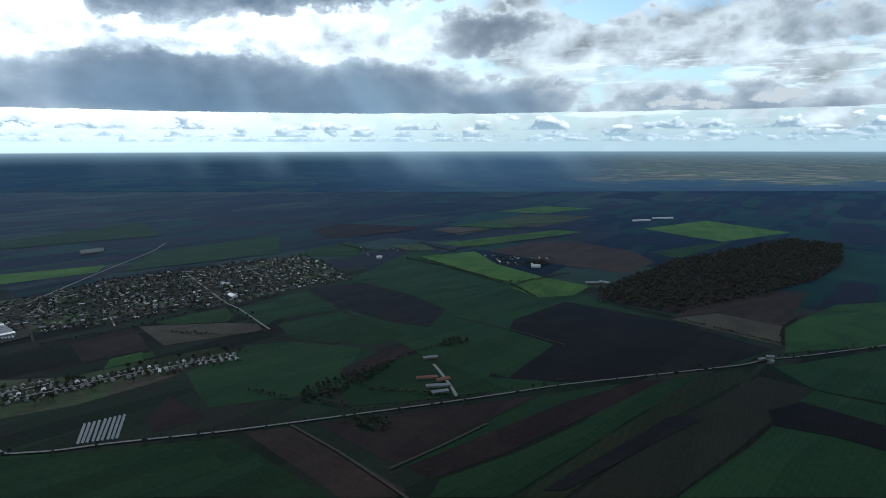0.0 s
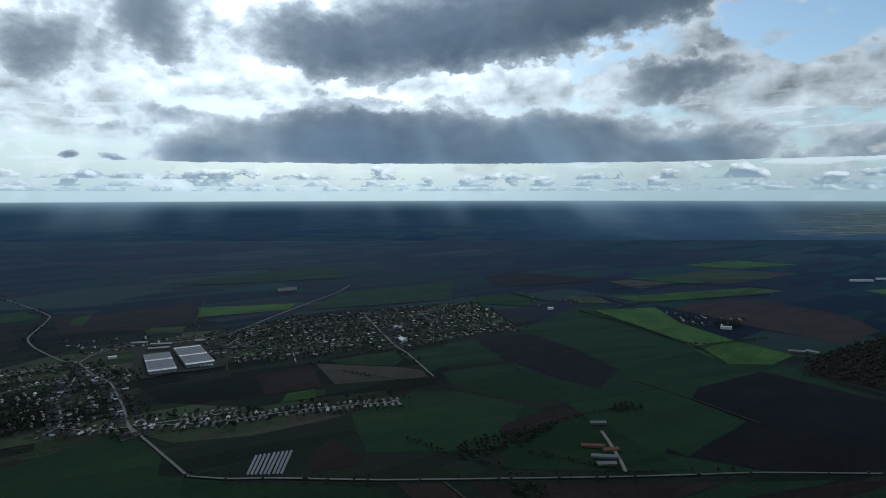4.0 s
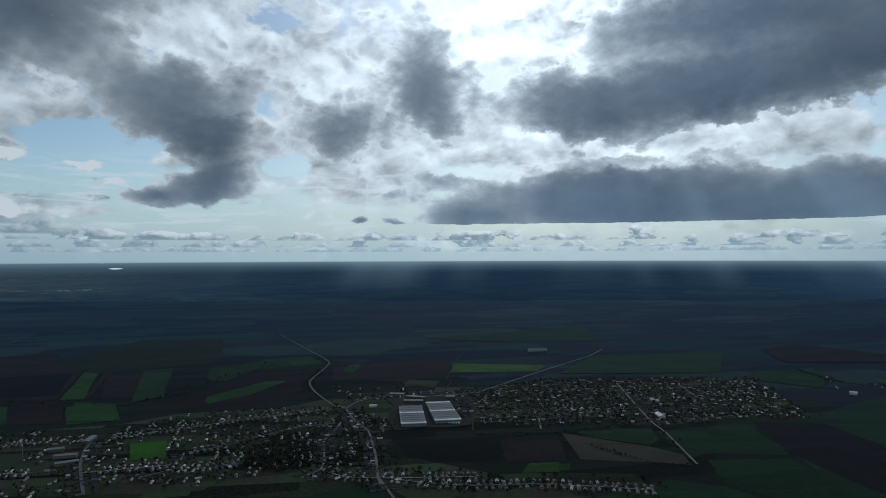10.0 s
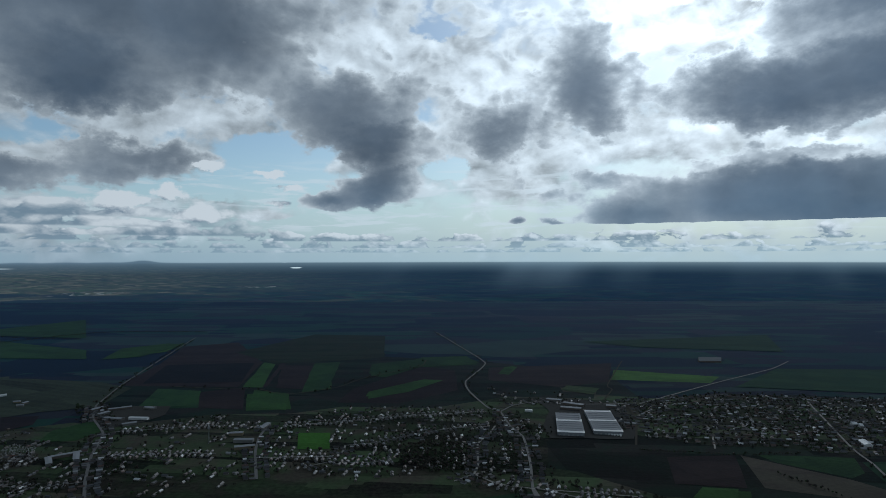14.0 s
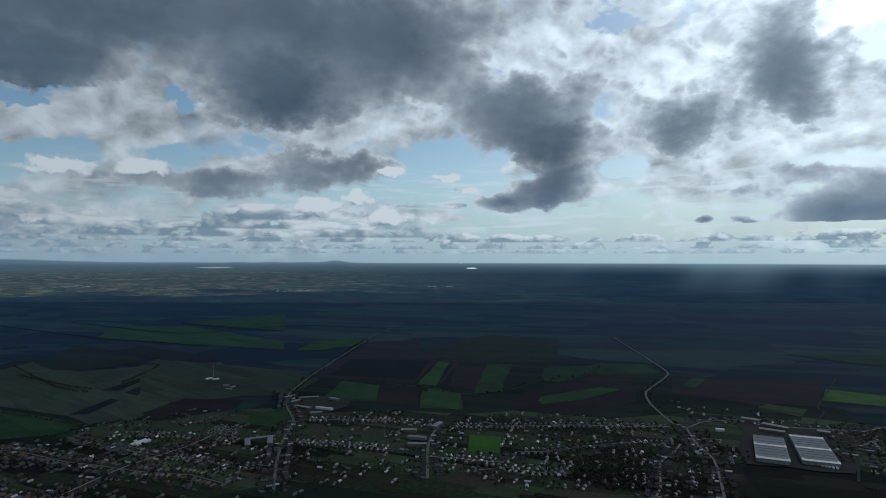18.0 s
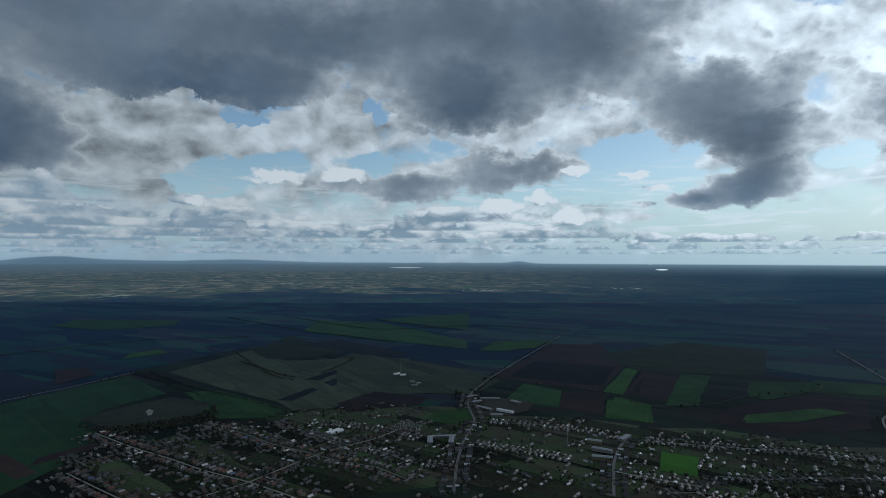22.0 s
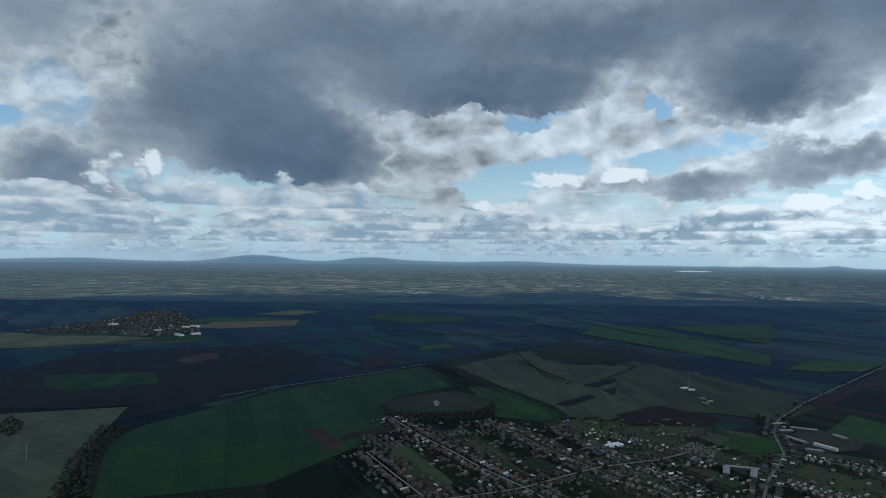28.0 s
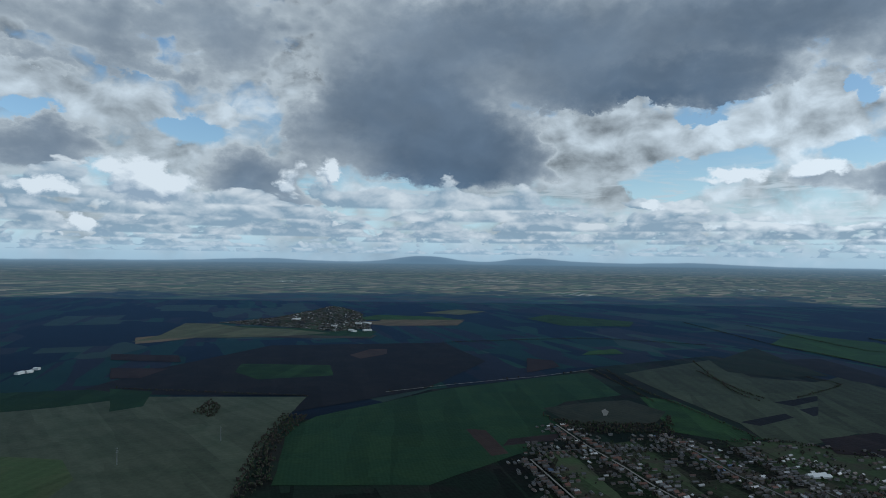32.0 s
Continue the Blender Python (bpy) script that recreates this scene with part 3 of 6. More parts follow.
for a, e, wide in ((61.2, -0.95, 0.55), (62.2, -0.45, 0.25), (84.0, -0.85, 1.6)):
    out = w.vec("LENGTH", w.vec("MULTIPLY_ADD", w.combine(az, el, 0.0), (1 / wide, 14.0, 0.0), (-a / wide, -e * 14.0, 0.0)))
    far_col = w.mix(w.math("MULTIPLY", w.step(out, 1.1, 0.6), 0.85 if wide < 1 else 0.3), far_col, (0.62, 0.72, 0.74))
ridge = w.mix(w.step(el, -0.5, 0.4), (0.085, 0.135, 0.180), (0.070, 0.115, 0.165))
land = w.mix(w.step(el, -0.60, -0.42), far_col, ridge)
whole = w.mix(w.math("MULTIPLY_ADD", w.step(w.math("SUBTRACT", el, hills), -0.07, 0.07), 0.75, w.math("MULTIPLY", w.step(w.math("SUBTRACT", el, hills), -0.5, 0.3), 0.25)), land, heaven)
# painted shafts of light, fanning down from the hidden sun
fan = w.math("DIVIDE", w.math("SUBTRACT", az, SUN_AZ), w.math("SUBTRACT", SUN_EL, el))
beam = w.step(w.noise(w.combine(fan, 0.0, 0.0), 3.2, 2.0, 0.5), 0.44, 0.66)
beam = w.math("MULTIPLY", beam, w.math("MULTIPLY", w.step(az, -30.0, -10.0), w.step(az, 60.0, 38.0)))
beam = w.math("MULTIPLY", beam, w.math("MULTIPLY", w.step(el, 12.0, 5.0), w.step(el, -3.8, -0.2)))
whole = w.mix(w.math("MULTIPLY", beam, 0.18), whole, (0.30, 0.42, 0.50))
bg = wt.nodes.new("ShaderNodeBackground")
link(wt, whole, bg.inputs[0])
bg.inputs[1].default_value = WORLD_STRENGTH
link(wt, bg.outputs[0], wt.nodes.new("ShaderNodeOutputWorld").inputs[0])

# the sun, behind cloud
sun = new("sun", bpy.data.lights.new("sun", "SUN"))
sun.data.energy, sun.data.angle, sun.data.color = SUN_STRENGTH, radians(10.0), (1.0, 0.96, 0.9)
sun.matrix_world = look(tuple(2000 * v for v in sd), (0, 0, 0))
# weight of the blue sheen that stands in for haze over the land
HAZE_SHEEN = 0.075
# field tones of the plain, darkened and blued for cloud shade and haze
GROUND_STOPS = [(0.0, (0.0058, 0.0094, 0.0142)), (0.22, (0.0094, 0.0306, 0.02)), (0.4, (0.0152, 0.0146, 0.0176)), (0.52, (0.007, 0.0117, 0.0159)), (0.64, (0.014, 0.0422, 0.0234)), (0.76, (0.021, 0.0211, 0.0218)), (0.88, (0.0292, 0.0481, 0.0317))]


# ---- materials ----
def material(name):
    m = bpy.data.materials.new(name)
    m.use_nodes = True
    t = m.node_tree
    return m, Nodes(t), t.nodes["Principled BSDF"]


def finish(n, bsdf, colour, rough=0.8, metal=0.0, bump=None, strength=0.3, distance=0.1, spec=0.4, veil=0.0):
    n.put(bsdf.inputs["Base Color"], (*colour, 1.0) if isinstance(colour, tuple) else colour)
    n.put(bsdf.inputs["Roughness"], rough)
    bsdf.inputs["Metallic"].default_value = metal
    bsdf.inputs["Specular IOR Level"].default_value = spec
    # blue-tinted sheen imitates distance haze on land seen at a low angle
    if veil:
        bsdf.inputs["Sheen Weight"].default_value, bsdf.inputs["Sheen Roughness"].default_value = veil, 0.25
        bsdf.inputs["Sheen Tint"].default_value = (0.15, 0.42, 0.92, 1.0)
    if bump is not None:
        b = n.tree.nodes.new("ShaderNodeBump")
        b.inputs["Strength"].default_value, b.inputs["Distance"].default_value = strength, distance
        link(n.tree, bump, b.inputs["Height"])
        link(n.tree, b.outputs[0], bsdf.inputs["Normal"])


def where(n):
    return n.tree.nodes.new("ShaderNodeNewGeometry").outputs["Position"]


def turned(n, v, degrees):
    r = n.tree.nodes.new("ShaderNodeVectorRotate")
    r.rotation_type = "Z_AXIS"
    link(n.tree, v, r.inputs["Vector"])
    r.inputs["Angle"].default_value = radians(degrees)
    return r.outputs[0]


def crop(name, colour, second, rows=0.06, turn=0.0, mottle=0.5, strips=0.22):
    """Farmland: two tones, patches, drilled rows along one heading."""
    m, n, b = material(name)
    p = turned(n, where(n), turn)
    patch = n.noise(p, 0.011, 5.0, 0.6, 0.6)
    fine = n.noise(p, 0.12, 4.0, 0.6)
    line = n.wave(p, rows, 1.5)
    rnd = n.tree.nodes.new("ShaderNodeObjectInfo").outputs["Random"]
    plot = n.split(n.voronoi(n.vec("MULTIPLY", turned(n, p, 7.0), (1.0, 0.12, 1.0)), 0.021))[1]
    c = n.mix(n.step(patch, 0.38, 0.66), colour, second)
    k = n.math("MULTIPLY_ADD", n.math("SUBTRACT", fine, 0.5), mottle, 0.76)
    k = n.math("MULTIPLY_ADD", n.math("SUBTRACT", line, 0.5), 0.08, k)
    k = n.math("MULTIPLY_ADD", n.math("SUBTRACT", rnd, 0.5), 0.3, k)
    k = n.math("MULTIPLY_ADD", n.math("SUBTRACT", plot, 0.5), strips, k)
    finish(n, b, n.vec("SCALE", c, scale=k), 0.9, 0, fine, 0.5, 1.0, 0.03, HAZE_SHEEN)
    return m


def plain(name, colour, rough=0.7, metal=0.0, grain=1.5, amount=0.3, per_object=0.0, spec=0.4):
    m, n, b = material(name)
    p = where(n)
    k = n.math("MULTIPLY_ADD", n.math("SUBTRACT", n.noise(p, grain, 5.0, 0.6), 0.5), amount, 1.0)
    k = n.math("MULTIPLY_ADD", n.math("SUBTRACT", n.noise(p, grain * 0.06, 3.0), 0.5), amount, k)
    if per_object:
        k = n.math("MULTIPLY_ADD", n.math("SUBTRACT", n.tree.nodes.new("ShaderNodeObjectInfo").outputs["Random"], 0.5), per_object, k)
    finish(n, b, n.vec("SCALE", colour, scale=k), rough, metal, n.noise(p, grain * 2, 3.0), 0.25, 0.05, spec)
    return m


def varied(name, stops, rough=0.6, island=False, grain=0.8, spec=0.5):
    """One surface whose tone differs from piece to piece."""
    m, n, b = material(name)
    if island:
        rnd = n.tree.nodes.new("ShaderNodeNewGeometry").outputs["Random Per Island"]
    else:
        rnd = n.tree.nodes.new("ShaderNodeObjectInfo").outputs["Random"]
    p = where(n)
    c = n.ramp(rnd, stops, hard=True)
    k = n.math("MULTIPLY_ADD", n.math("SUBTRACT", n.noise(p, grain, 5.0, 0.65), 0.5), 0.7, 0.95)
    finish(n, b, n.vec("SCALE", c, scale=k), rough, 0, n.noise(p, grain * 3, 2.0), 0.3, 0.05, spec)
    return m


CROPS = {
    # this bright green includes sunlight from gaps in the cloud
    "wheat": crop("young_wheat_sunlit", (0.085, 0.17, 0.040), (0.06, 0.125, 0.034), 0.05, 20),
    "wheat2": crop("green_field", (0.042, 0.098, 0.028), (0.033, 0.072, 0.024), 0.06, 35),
    "grass": crop("grass_field", (0.032, 0.075, 0.026), (0.024, 0.055, 0.024), 0.04, 60),
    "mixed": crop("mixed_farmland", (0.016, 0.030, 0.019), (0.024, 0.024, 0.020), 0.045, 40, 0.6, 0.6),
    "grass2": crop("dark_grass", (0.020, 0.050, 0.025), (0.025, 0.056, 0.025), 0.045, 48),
    "pitch": crop("mown_grass", (0.05, 0.14, 0.022), (0.06, 0.16, 0.024), 0.035, 40),
    "garden": crop("village_gardens", (0.048, 0.074, 0.034), (0.060, 0.054, 0.040), 0.05, 42, 0.9, 1.0),
    # bare fallow, and also the colour of painted cloud shadows
    "dark": crop("dark_fallow_and_cloud_shade", (0.015, 0.016, 0.018), (0.020, 0.020, 0.021), 0.05, 40),
    "plough": crop("ploughed_soil", (0.062, 0.044, 0.037), (0.048, 0.036, 0.032), 0.07, 42),
    "plough2": crop("dark_ploughed_soil", (0.030, 0.023, 0.023), (0.038, 0.028, 0.026), 0.07, 30),
    "stubble": crop("stubble", (0.085, 0.078, 0.058), (0.07, 0.06, 0.048), 0.05, 52),
    "meadow": crop("dry_meadow", (0.080, 0.096, 0.066), (0.060, 0.078, 0.052), 0.01, 15),
    "meadow3": crop("grey_meadow", (0.066, 0.082, 0.052), (0.052, 0.066, 0.043), 0.01, 62, 0.6, 0.3),
    "meadow2": crop("meadow", (0.06, 0.095, 0.042), (0.08, 0.10, 0.05), 0.012, 70),
    "olive": crop("rough_grazing", (0.046, 0.052, 0.036), (0.034, 0.042, 0.03), 0.02, 25),
    "olive2": crop("dark_rough_grass", (0.022, 0.034, 0.019), (0.028, 0.034, 0.020), 0.03, 33),
    "plough3": crop("brown_fallow", (0.026, 0.027, 0.020), (0.022, 0.024, 0.019), 0.05, 33),
    # pale yellow-green that carries sunlight in its colour
    "dry": crop("sunlit_grass_field", (0.135, 0.140, 0.082), (0.105, 0.120, 0.068), 0.03, 64),
    "straw": crop("straw_field", (0.19, 0.145, 0.095), (0.15, 0.13, 0.08), 0.03, 85),
}
FIELD_WORDS = {"wheat": "green field of young wheat with painted sunlight", "wheat2": "green field of winter crops", "grass": "mid-green grass field",
               "mixed": "dark mixed farmland in narrow strips", "grass2": "dark green grassland field", "pitch": "mown bright green sports pitch", "garden": "dark narrow village gardens and backyards", "dark": "dark bare fallow field and painted cloud shade",
               "plough": "reddish brown ploughed field", "plough2": "dark brown ploughed field", "stubble": "pale grey-brown stubble field",
               "meadow": "dry greyish-green meadow", "meadow3": "greyish rough meadow beside the village", "meadow2": "patchy green meadow", "olive": "rough olive grazing land", "olive2": "dark rough grass field", "plough3": "dark olive-brown fallow field", "dry": "pale grass field with painted sunlight round a far village", "straw": "pale straw-coloured dry field"}
M_ROAD = plain("grey_road", (0.105, 0.105, 0.102), 0.7, 0, 0.3, 0.5, spec=0.22)
M_LANE = plain("pale_gravel", (0.17, 0.165, 0.148), 0.7, 0, 0.3, 0.5, spec=0.3)
M_TRACK = plain("dirt_track", (0.058, 0.054, 0.045), 0.95, 0, 0.3, 0.5, spec=0.03)
M_WALL = varied("house_wall", [(0.0, (0.17, 0.165, 0.15)), (0.3, (0.14, 0.12, 0.10)), (0.55, (0.20, 0.20, 0.19)), (0.7, (0.13, 0.11, 0.09)), (0.9, (0.19, 0.16, 0.10))], 0.8)
# the few palest roof tones stand in for glints of reflected sky
ROOFS = [(0.0, (0.11, 0.055, 0.042)), (0.18, (0.085, 0.08, 0.078)), (0.42, (0.13, 0.065, 0.05)), (0.52, (0.11, 0.11, 0.11)), (0.72, (0.065, 0.055, 0.052)), (0.87, (0.20, 0.20, 0.20)), (0.935, (0.50, 0.50, 0.49)), (0.975, (0.10, 0.14, 0.22))]
FAR_ROOFS = [(0.0, (0.055, 0.050, 0.048)), (0.3, (0.085, 0.055, 0.045)), (0.42, (0.075, 0.078, 0.082)), (0.66, (0.040, 0.040, 0.042)), (0.78, (0.15, 0.15, 0.15)), (0.90, (0.34, 0.34, 0.34)), (0.95, (0.62, 0.62, 0.61))]
M_ROOF = varied("roof_tiles", ROOFS, 0.5, spec=0.22)
M_ROOF_FAR = varied("roof_tiles_far", FAR_ROOFS, 0.5, island=True, spec=0.36)
M_WALL_FAR = varied("house_wall_far", [(0.0, (0.16, 0.155, 0.14)), (0.4, (0.15, 0.13, 0.11)), (0.75, (0.26, 0.26, 0.25))], 0.8, island=True)
M_GLASS = plain("dark_window_glass", (0.03, 0.035, 0.04), 0.08, 0, 1.0, 0.1, spec=0.6)
M_DOOR = plain("brown_door", (0.12, 0.06, 0.03), 0.5)
M_BRICK = plain("chimney_brick", (0.22, 0.09, 0.06), 0.85)
M_SHED = plain("grey_sheet_metal", (0.21, 0.225, 0.24), 0.7, 0.1, 0.2, 0.25)
M_WHITE = plain("white_sheet", (0.62, 0.63, 0.62), 0.4, 0, 0.2, 0.12)
M_CONC = plain("concrete", (0.3, 0.3, 0.29), 0.85, 0, 0.3, 0.4)
M_YARD = plain("worn_paving", (0.042, 0.043, 0.041), 0.95, 0, 0.15, 0.6, spec=0.05)
M_PANEL = plain("solar_glass", (0.05, 0.065, 0.085), 0.4, 0, 0.3, 0.2, spec=0.7)
M_GLASSHOUSE = plain("glasshouse_panes", (0.10, 0.12, 0.135), 0.7, 0, 0.3, 0.3, spec=0.1)
M_STEEL = plain("galvanised_steel", (0.4, 0.42, 0.43), 0.4, 0.8)
M_BARK = plain("bark", (0.07, 0.055, 0.042), 0.9, 0, 3.0, 0.5)
LEAVES = [(0.0, (0.030, 0.030, 0.024)), (0.25, (0.040, 0.033, 0.028)), (0.5, (0.028, 0.042, 0.022)), (0.75, (0.050, 0.041, 0.033)), (0.92, (0.034, 0.060, 0.024))]
M_LEAF = varied("foliage", LEAVES, 0.85, grain=1.2, spec=0.2)
M_LEAF_FAR = varied("foliage_far", LEAVES, 0.85, island=True, grain=1.2, spec=0.2)


# ---- meshes ----
def mesh_of(name, verts, faces, *mats):
    me = bpy.data.meshes.new(name)
    me.from_pydata([tuple(v) for v in verts], [], [tuple(f) for f in faces])
    for m in mats:
        me.materials.append(m)
    return me


def part(name, bm, mat, parent=None, label=""):
    me = bpy.data.meshes.new(name)
    bm.to_mesh(me)
    bm.free()
    me.materials.append(mat)
    ob = new(name, me)
    ob.parent = parent
    return tagged(ob, label)


def block(bm, x0, x1, y0, y1, z0, z1, bevel=0.0):
    got = bmesh.ops.create_cube(bm, size=1.0, matrix=Matrix.LocRotScale(((x0 + x1) / 2, (y0 + y1) / 2, (z0 + z1) / 2), None, (x1 - x0, y1 - y0, z1 - z0)))
    if bevel:
        bmesh.ops.bevel(bm, geom=list({e for v in got["verts"] for e in v.link_edges}), offset=bevel, segments=1, affect="EDGES")
    return bm


def box(x0, x1, y0, y1, z0, z1, bevel=0.0):
    return block(bmesh.new(), x0, x1, y0, y1, z0, z1, bevel)


def prism(profile, x0, x1):
    """A solid along x with the given outline of (y, z)."""
    bm = bmesh.new()
    a = [bm.verts.new((x0, y, z)) for y, z in profile]
    b = [bm.verts.new((x1, y, z)) for y, z in profile]
    bm.faces.new(a[::-1]), bm.faces.new(b)
    for i in range(len(a)):
        j = (i + 1) % len(a)
        bm.faces.new((a[i], a[j], b[j], b[i]))
    bmesh.ops.recalc_face_normals(bm, faces=bm.faces)
    return bm


def empty(name, label, category, group="", kind=""):
    return tagged(new(name), label, category, group, kind)


# ---- ground, fields and roads ----
m, n, b = material("plain_of_fields")
p = turned(n, where(n), 38)
big_cell = n.split(n.voronoi(n.vec("MULTIPLY", p, (1.0, 0.55, 1.0)), 0.0026))[0]
strip_cell = n.split(n.voronoi(n.vec("MULTIPLY", turned(n, p, 4.0), (1.0, 0.16, 1.0)), 0.012))[0]
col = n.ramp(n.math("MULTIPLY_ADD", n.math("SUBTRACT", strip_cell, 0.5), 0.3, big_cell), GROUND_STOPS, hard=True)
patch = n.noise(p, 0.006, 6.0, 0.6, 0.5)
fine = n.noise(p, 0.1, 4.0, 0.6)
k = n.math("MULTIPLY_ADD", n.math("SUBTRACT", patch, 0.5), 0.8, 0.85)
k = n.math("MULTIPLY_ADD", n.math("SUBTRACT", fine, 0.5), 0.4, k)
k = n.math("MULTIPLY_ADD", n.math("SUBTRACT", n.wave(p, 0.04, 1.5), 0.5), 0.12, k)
finish(n, b, n.vec("SCALE", col, scale=k), 0.9, 0, fine, 0.4, 1.0, 0.03, 2.1 * HAZE_SHEEN)
M_GROUND = m
S = 30000.0
tagged(new("ground", mesh_of("ground", [(-S, -S, 0), (S, -S, 0), (S, S, 0), (-S, S, 0)], [(0, 1, 2, 3)], M_GROUND)),
       "flat farming plain of dark fields", "ground", kind="structure")

LEVEL = [0.3]


def sheet(name, pts, mat, z):
    """A flat plot with a slightly wavering edge."""
    rim = []
    rnd = random.Random(str(pts))
    for (x0, y0), (x1, y1) in zip(pts, pts[1:] + pts[:1]):
        steps = max(1, int(math.hypot(x1 - x0, y1 - y0) / 60))
        for i in range(steps):
            u = i / steps
            j = 0.0 if i == 0 else 2.0
            rim.append((x0 + (x1 - x0) * u + rnd.uniform(-j, j), y0 + (y1 - y0) * u + rnd.uniform(-j, j), z))
    bm = bmesh.new()
    bm.faces.new([bm.verts.new(v) for v in rim])
    bmesh.ops.triangulate(bm, faces=bm.faces)
    for f in bm.faces:
        if f.normal.z < 0:
            f.normal_flip()
    return part(name, bm, mat)


def field(sort, *pts):
    LEVEL[0] += 0.008
    name = {"pitch": "sports_pitch", "meadow": "meadow", "meadow2": "meadow", "meadow3": "meadow"}.get(sort, "field")
    tagged(sheet(name, list(pts), CROPS[sort], LEVEL[0]), FIELD_WORDS[sort], "field", "fields of the plain", "structure")


ROADS, BLOCKS, WOODS, HEDGES = {}, {}, {}, []
# roads: width in metres, then the way in plan
ROADS['main'] = (7.5, (-426, 595), (-367, 597), (-310, 609), (-172, 628), (-82, 646), (115, 687), (215, 711), (308, 734), (506, 765), (623, 784), (694, 807), (756, 814), (947, 852))
ROADS['south'] = (9, (-969, 1052), (-882, 984), (-799, 934), (-689, 824), (-610, 735), (-571, 702))
ROADS['south2'] = (8.5, (-613, 739), (-521, 671), (-420, 595))
ROADS['lane'] = (7, (-894, 954), (-866, 910), (-829, 836), (-744, 750), (-715, 711))
ROADS['cross'] = (6, (-715, 667), (-715, 711), (-660, 710), (-610, 735), (-481, 827))
ROADS['north'] = (9, (-969, 1052), (-1017, 1059), (-1169, 1148), (-1274, 1236), (-1445, 1495), (-1690, 1647), (-2204, 1945))
ROADS['eastrd'] = (9, (-969, 1052), (-990, 1125), (-966, 1214), (-885, 1249), (-813, 1335))
ROADS['dirt'] = (6, (-871, 1322), (-927, 1448), (-970, 1492), (-1162, 1875))
ROADS['diag'] = (9, (-791, 1356), (-786, 1543), (-776, 1780), (-756, 2089), (-772, 2279))
ROADS['yardrd'] = (8, (-813, 1335), (-717, 1215), (-621, 1053))
ROADS['e1'] = (8, (-524, 1681), (-340, 1333), (-287, 1254), (-192, 1084))
ROADS['e2'] = (8, (-369, 1744), (-296, 1612))
ROADS['e3'] = (6, (-548, 1215), (-509, 1140))
ROADS['s1'] = (10, (-1674, 375), (-1544, 339), (-1393, 323), (-1249, 269), (-1117, 231), (-982, 200))
ROADS['nw'] = (8, (-1674, 375), (-1895, 490), (-2177, 657), (-2794, 1031))
ROADS['s2'] = (10, (-1220, 599), (-1160, 550), (-1074, 500), (-937, 437))
ROADS['s4'] = (7, (-1423, -462), (-1297, -344), (-1227, -267), (-1157, -198), (-1085, -112), (-1025, -52), (-992, -20))
ROADS['s6'] = (7, (-1457, -264), (-1387, -176), (-1291, -99), (-1243, -46), (-1170, 27), (-1125, 91), (-1060, 137))
ROADS['s9'] = (6, (-1458, -111), (-1385, -57), (-1314, -2), (-1249, 57), (-1206, 105), (-1136, 159))
ROADS['s5'] = (8, (-979, -243), (-1004, -216), (-1048, -156), (-1085, -112), (-1163, -50), (-1221, 1), (-1294, 100), (-1359, 158))
ROADS['s7'] = (6, (-1176, -417), (-1084, -330), (-1003, -251))
ROADS['s8'] = (5, (-1218, -429), (-1264, -379), (-1312, -325), (-1357, -254), (-1397, -195))
ROADS['s10'] = (5, (-1446, -36), (-1402, 48), (-1370, 104), (-1319, 144), (-1283, 182))
ROADS['s11'] = (6, (-1130, 167), (-1122, 197), (-1112, 228))
ROADS['s12'] = (6, (-1200, 621), (-1155, 707), (-1131, 757), (-1089, 862), (-1039, 943), (-992, 1029))
ROADS['s13'] = (6, (-990, 646), (-965, 704), (-963, 761), (-945, 869), (-900, 939))
ROADS['s14'] = (5, (-1242, 276), (-1176, 363), (-1111, 442))
ROADS['s15'] = (6, (-1394, 336), (-1334, 462), (-1257, 570))
ROADS['s3'] = (7, (-1040, 486), (-1017, 511), (-986, 549), (-955, 584), (-960, 615), (-991, 642))
ROADS['s16'] = (5, (-936, 521), (-928, 579), (-888, 605), (-861, 659))
ROADS['trk'] = (6, (-1482, -954), (-1655, -863), (-1863, -737), (-1905, -707), (-2130, -601))
ROADS['ditch'] = (6, (-1776, 589), (-1648, 679), (-1574, 750), (-1478, 766), (-1454, 840), (-1458, 931), (-1514, 1053), (-1551, 1298), (-1635, 1396))
ROADS['row0'] = (6, (-613, 739), (-534, 759), (-463, 791), (-388, 847), (-296, 893), (-223, 922))
ROADS['trk2'] = (7, (-91, 636), (-24, 555), (34, 474), (57, 439))
ROADS['trk3'] = (6, (35, 510), (98, 557), (165, 612))
ROADS['trk4'] = (5, (194, 1133), (265, 1056), (366, 921))
ROADS['vil2'] = (6, (-2353, -2715), (-2672, -2568), (-2996, -2640), (-3408, -2696))
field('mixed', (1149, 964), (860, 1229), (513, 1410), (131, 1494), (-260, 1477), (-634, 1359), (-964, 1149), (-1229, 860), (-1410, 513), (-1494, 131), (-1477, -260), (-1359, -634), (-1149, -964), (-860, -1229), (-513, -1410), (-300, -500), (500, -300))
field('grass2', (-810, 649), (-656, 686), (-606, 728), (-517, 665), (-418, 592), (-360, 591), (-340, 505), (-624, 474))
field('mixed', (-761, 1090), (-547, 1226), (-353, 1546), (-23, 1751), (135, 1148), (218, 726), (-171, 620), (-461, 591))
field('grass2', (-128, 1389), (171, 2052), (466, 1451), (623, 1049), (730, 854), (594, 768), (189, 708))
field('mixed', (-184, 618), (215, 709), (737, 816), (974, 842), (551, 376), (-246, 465))
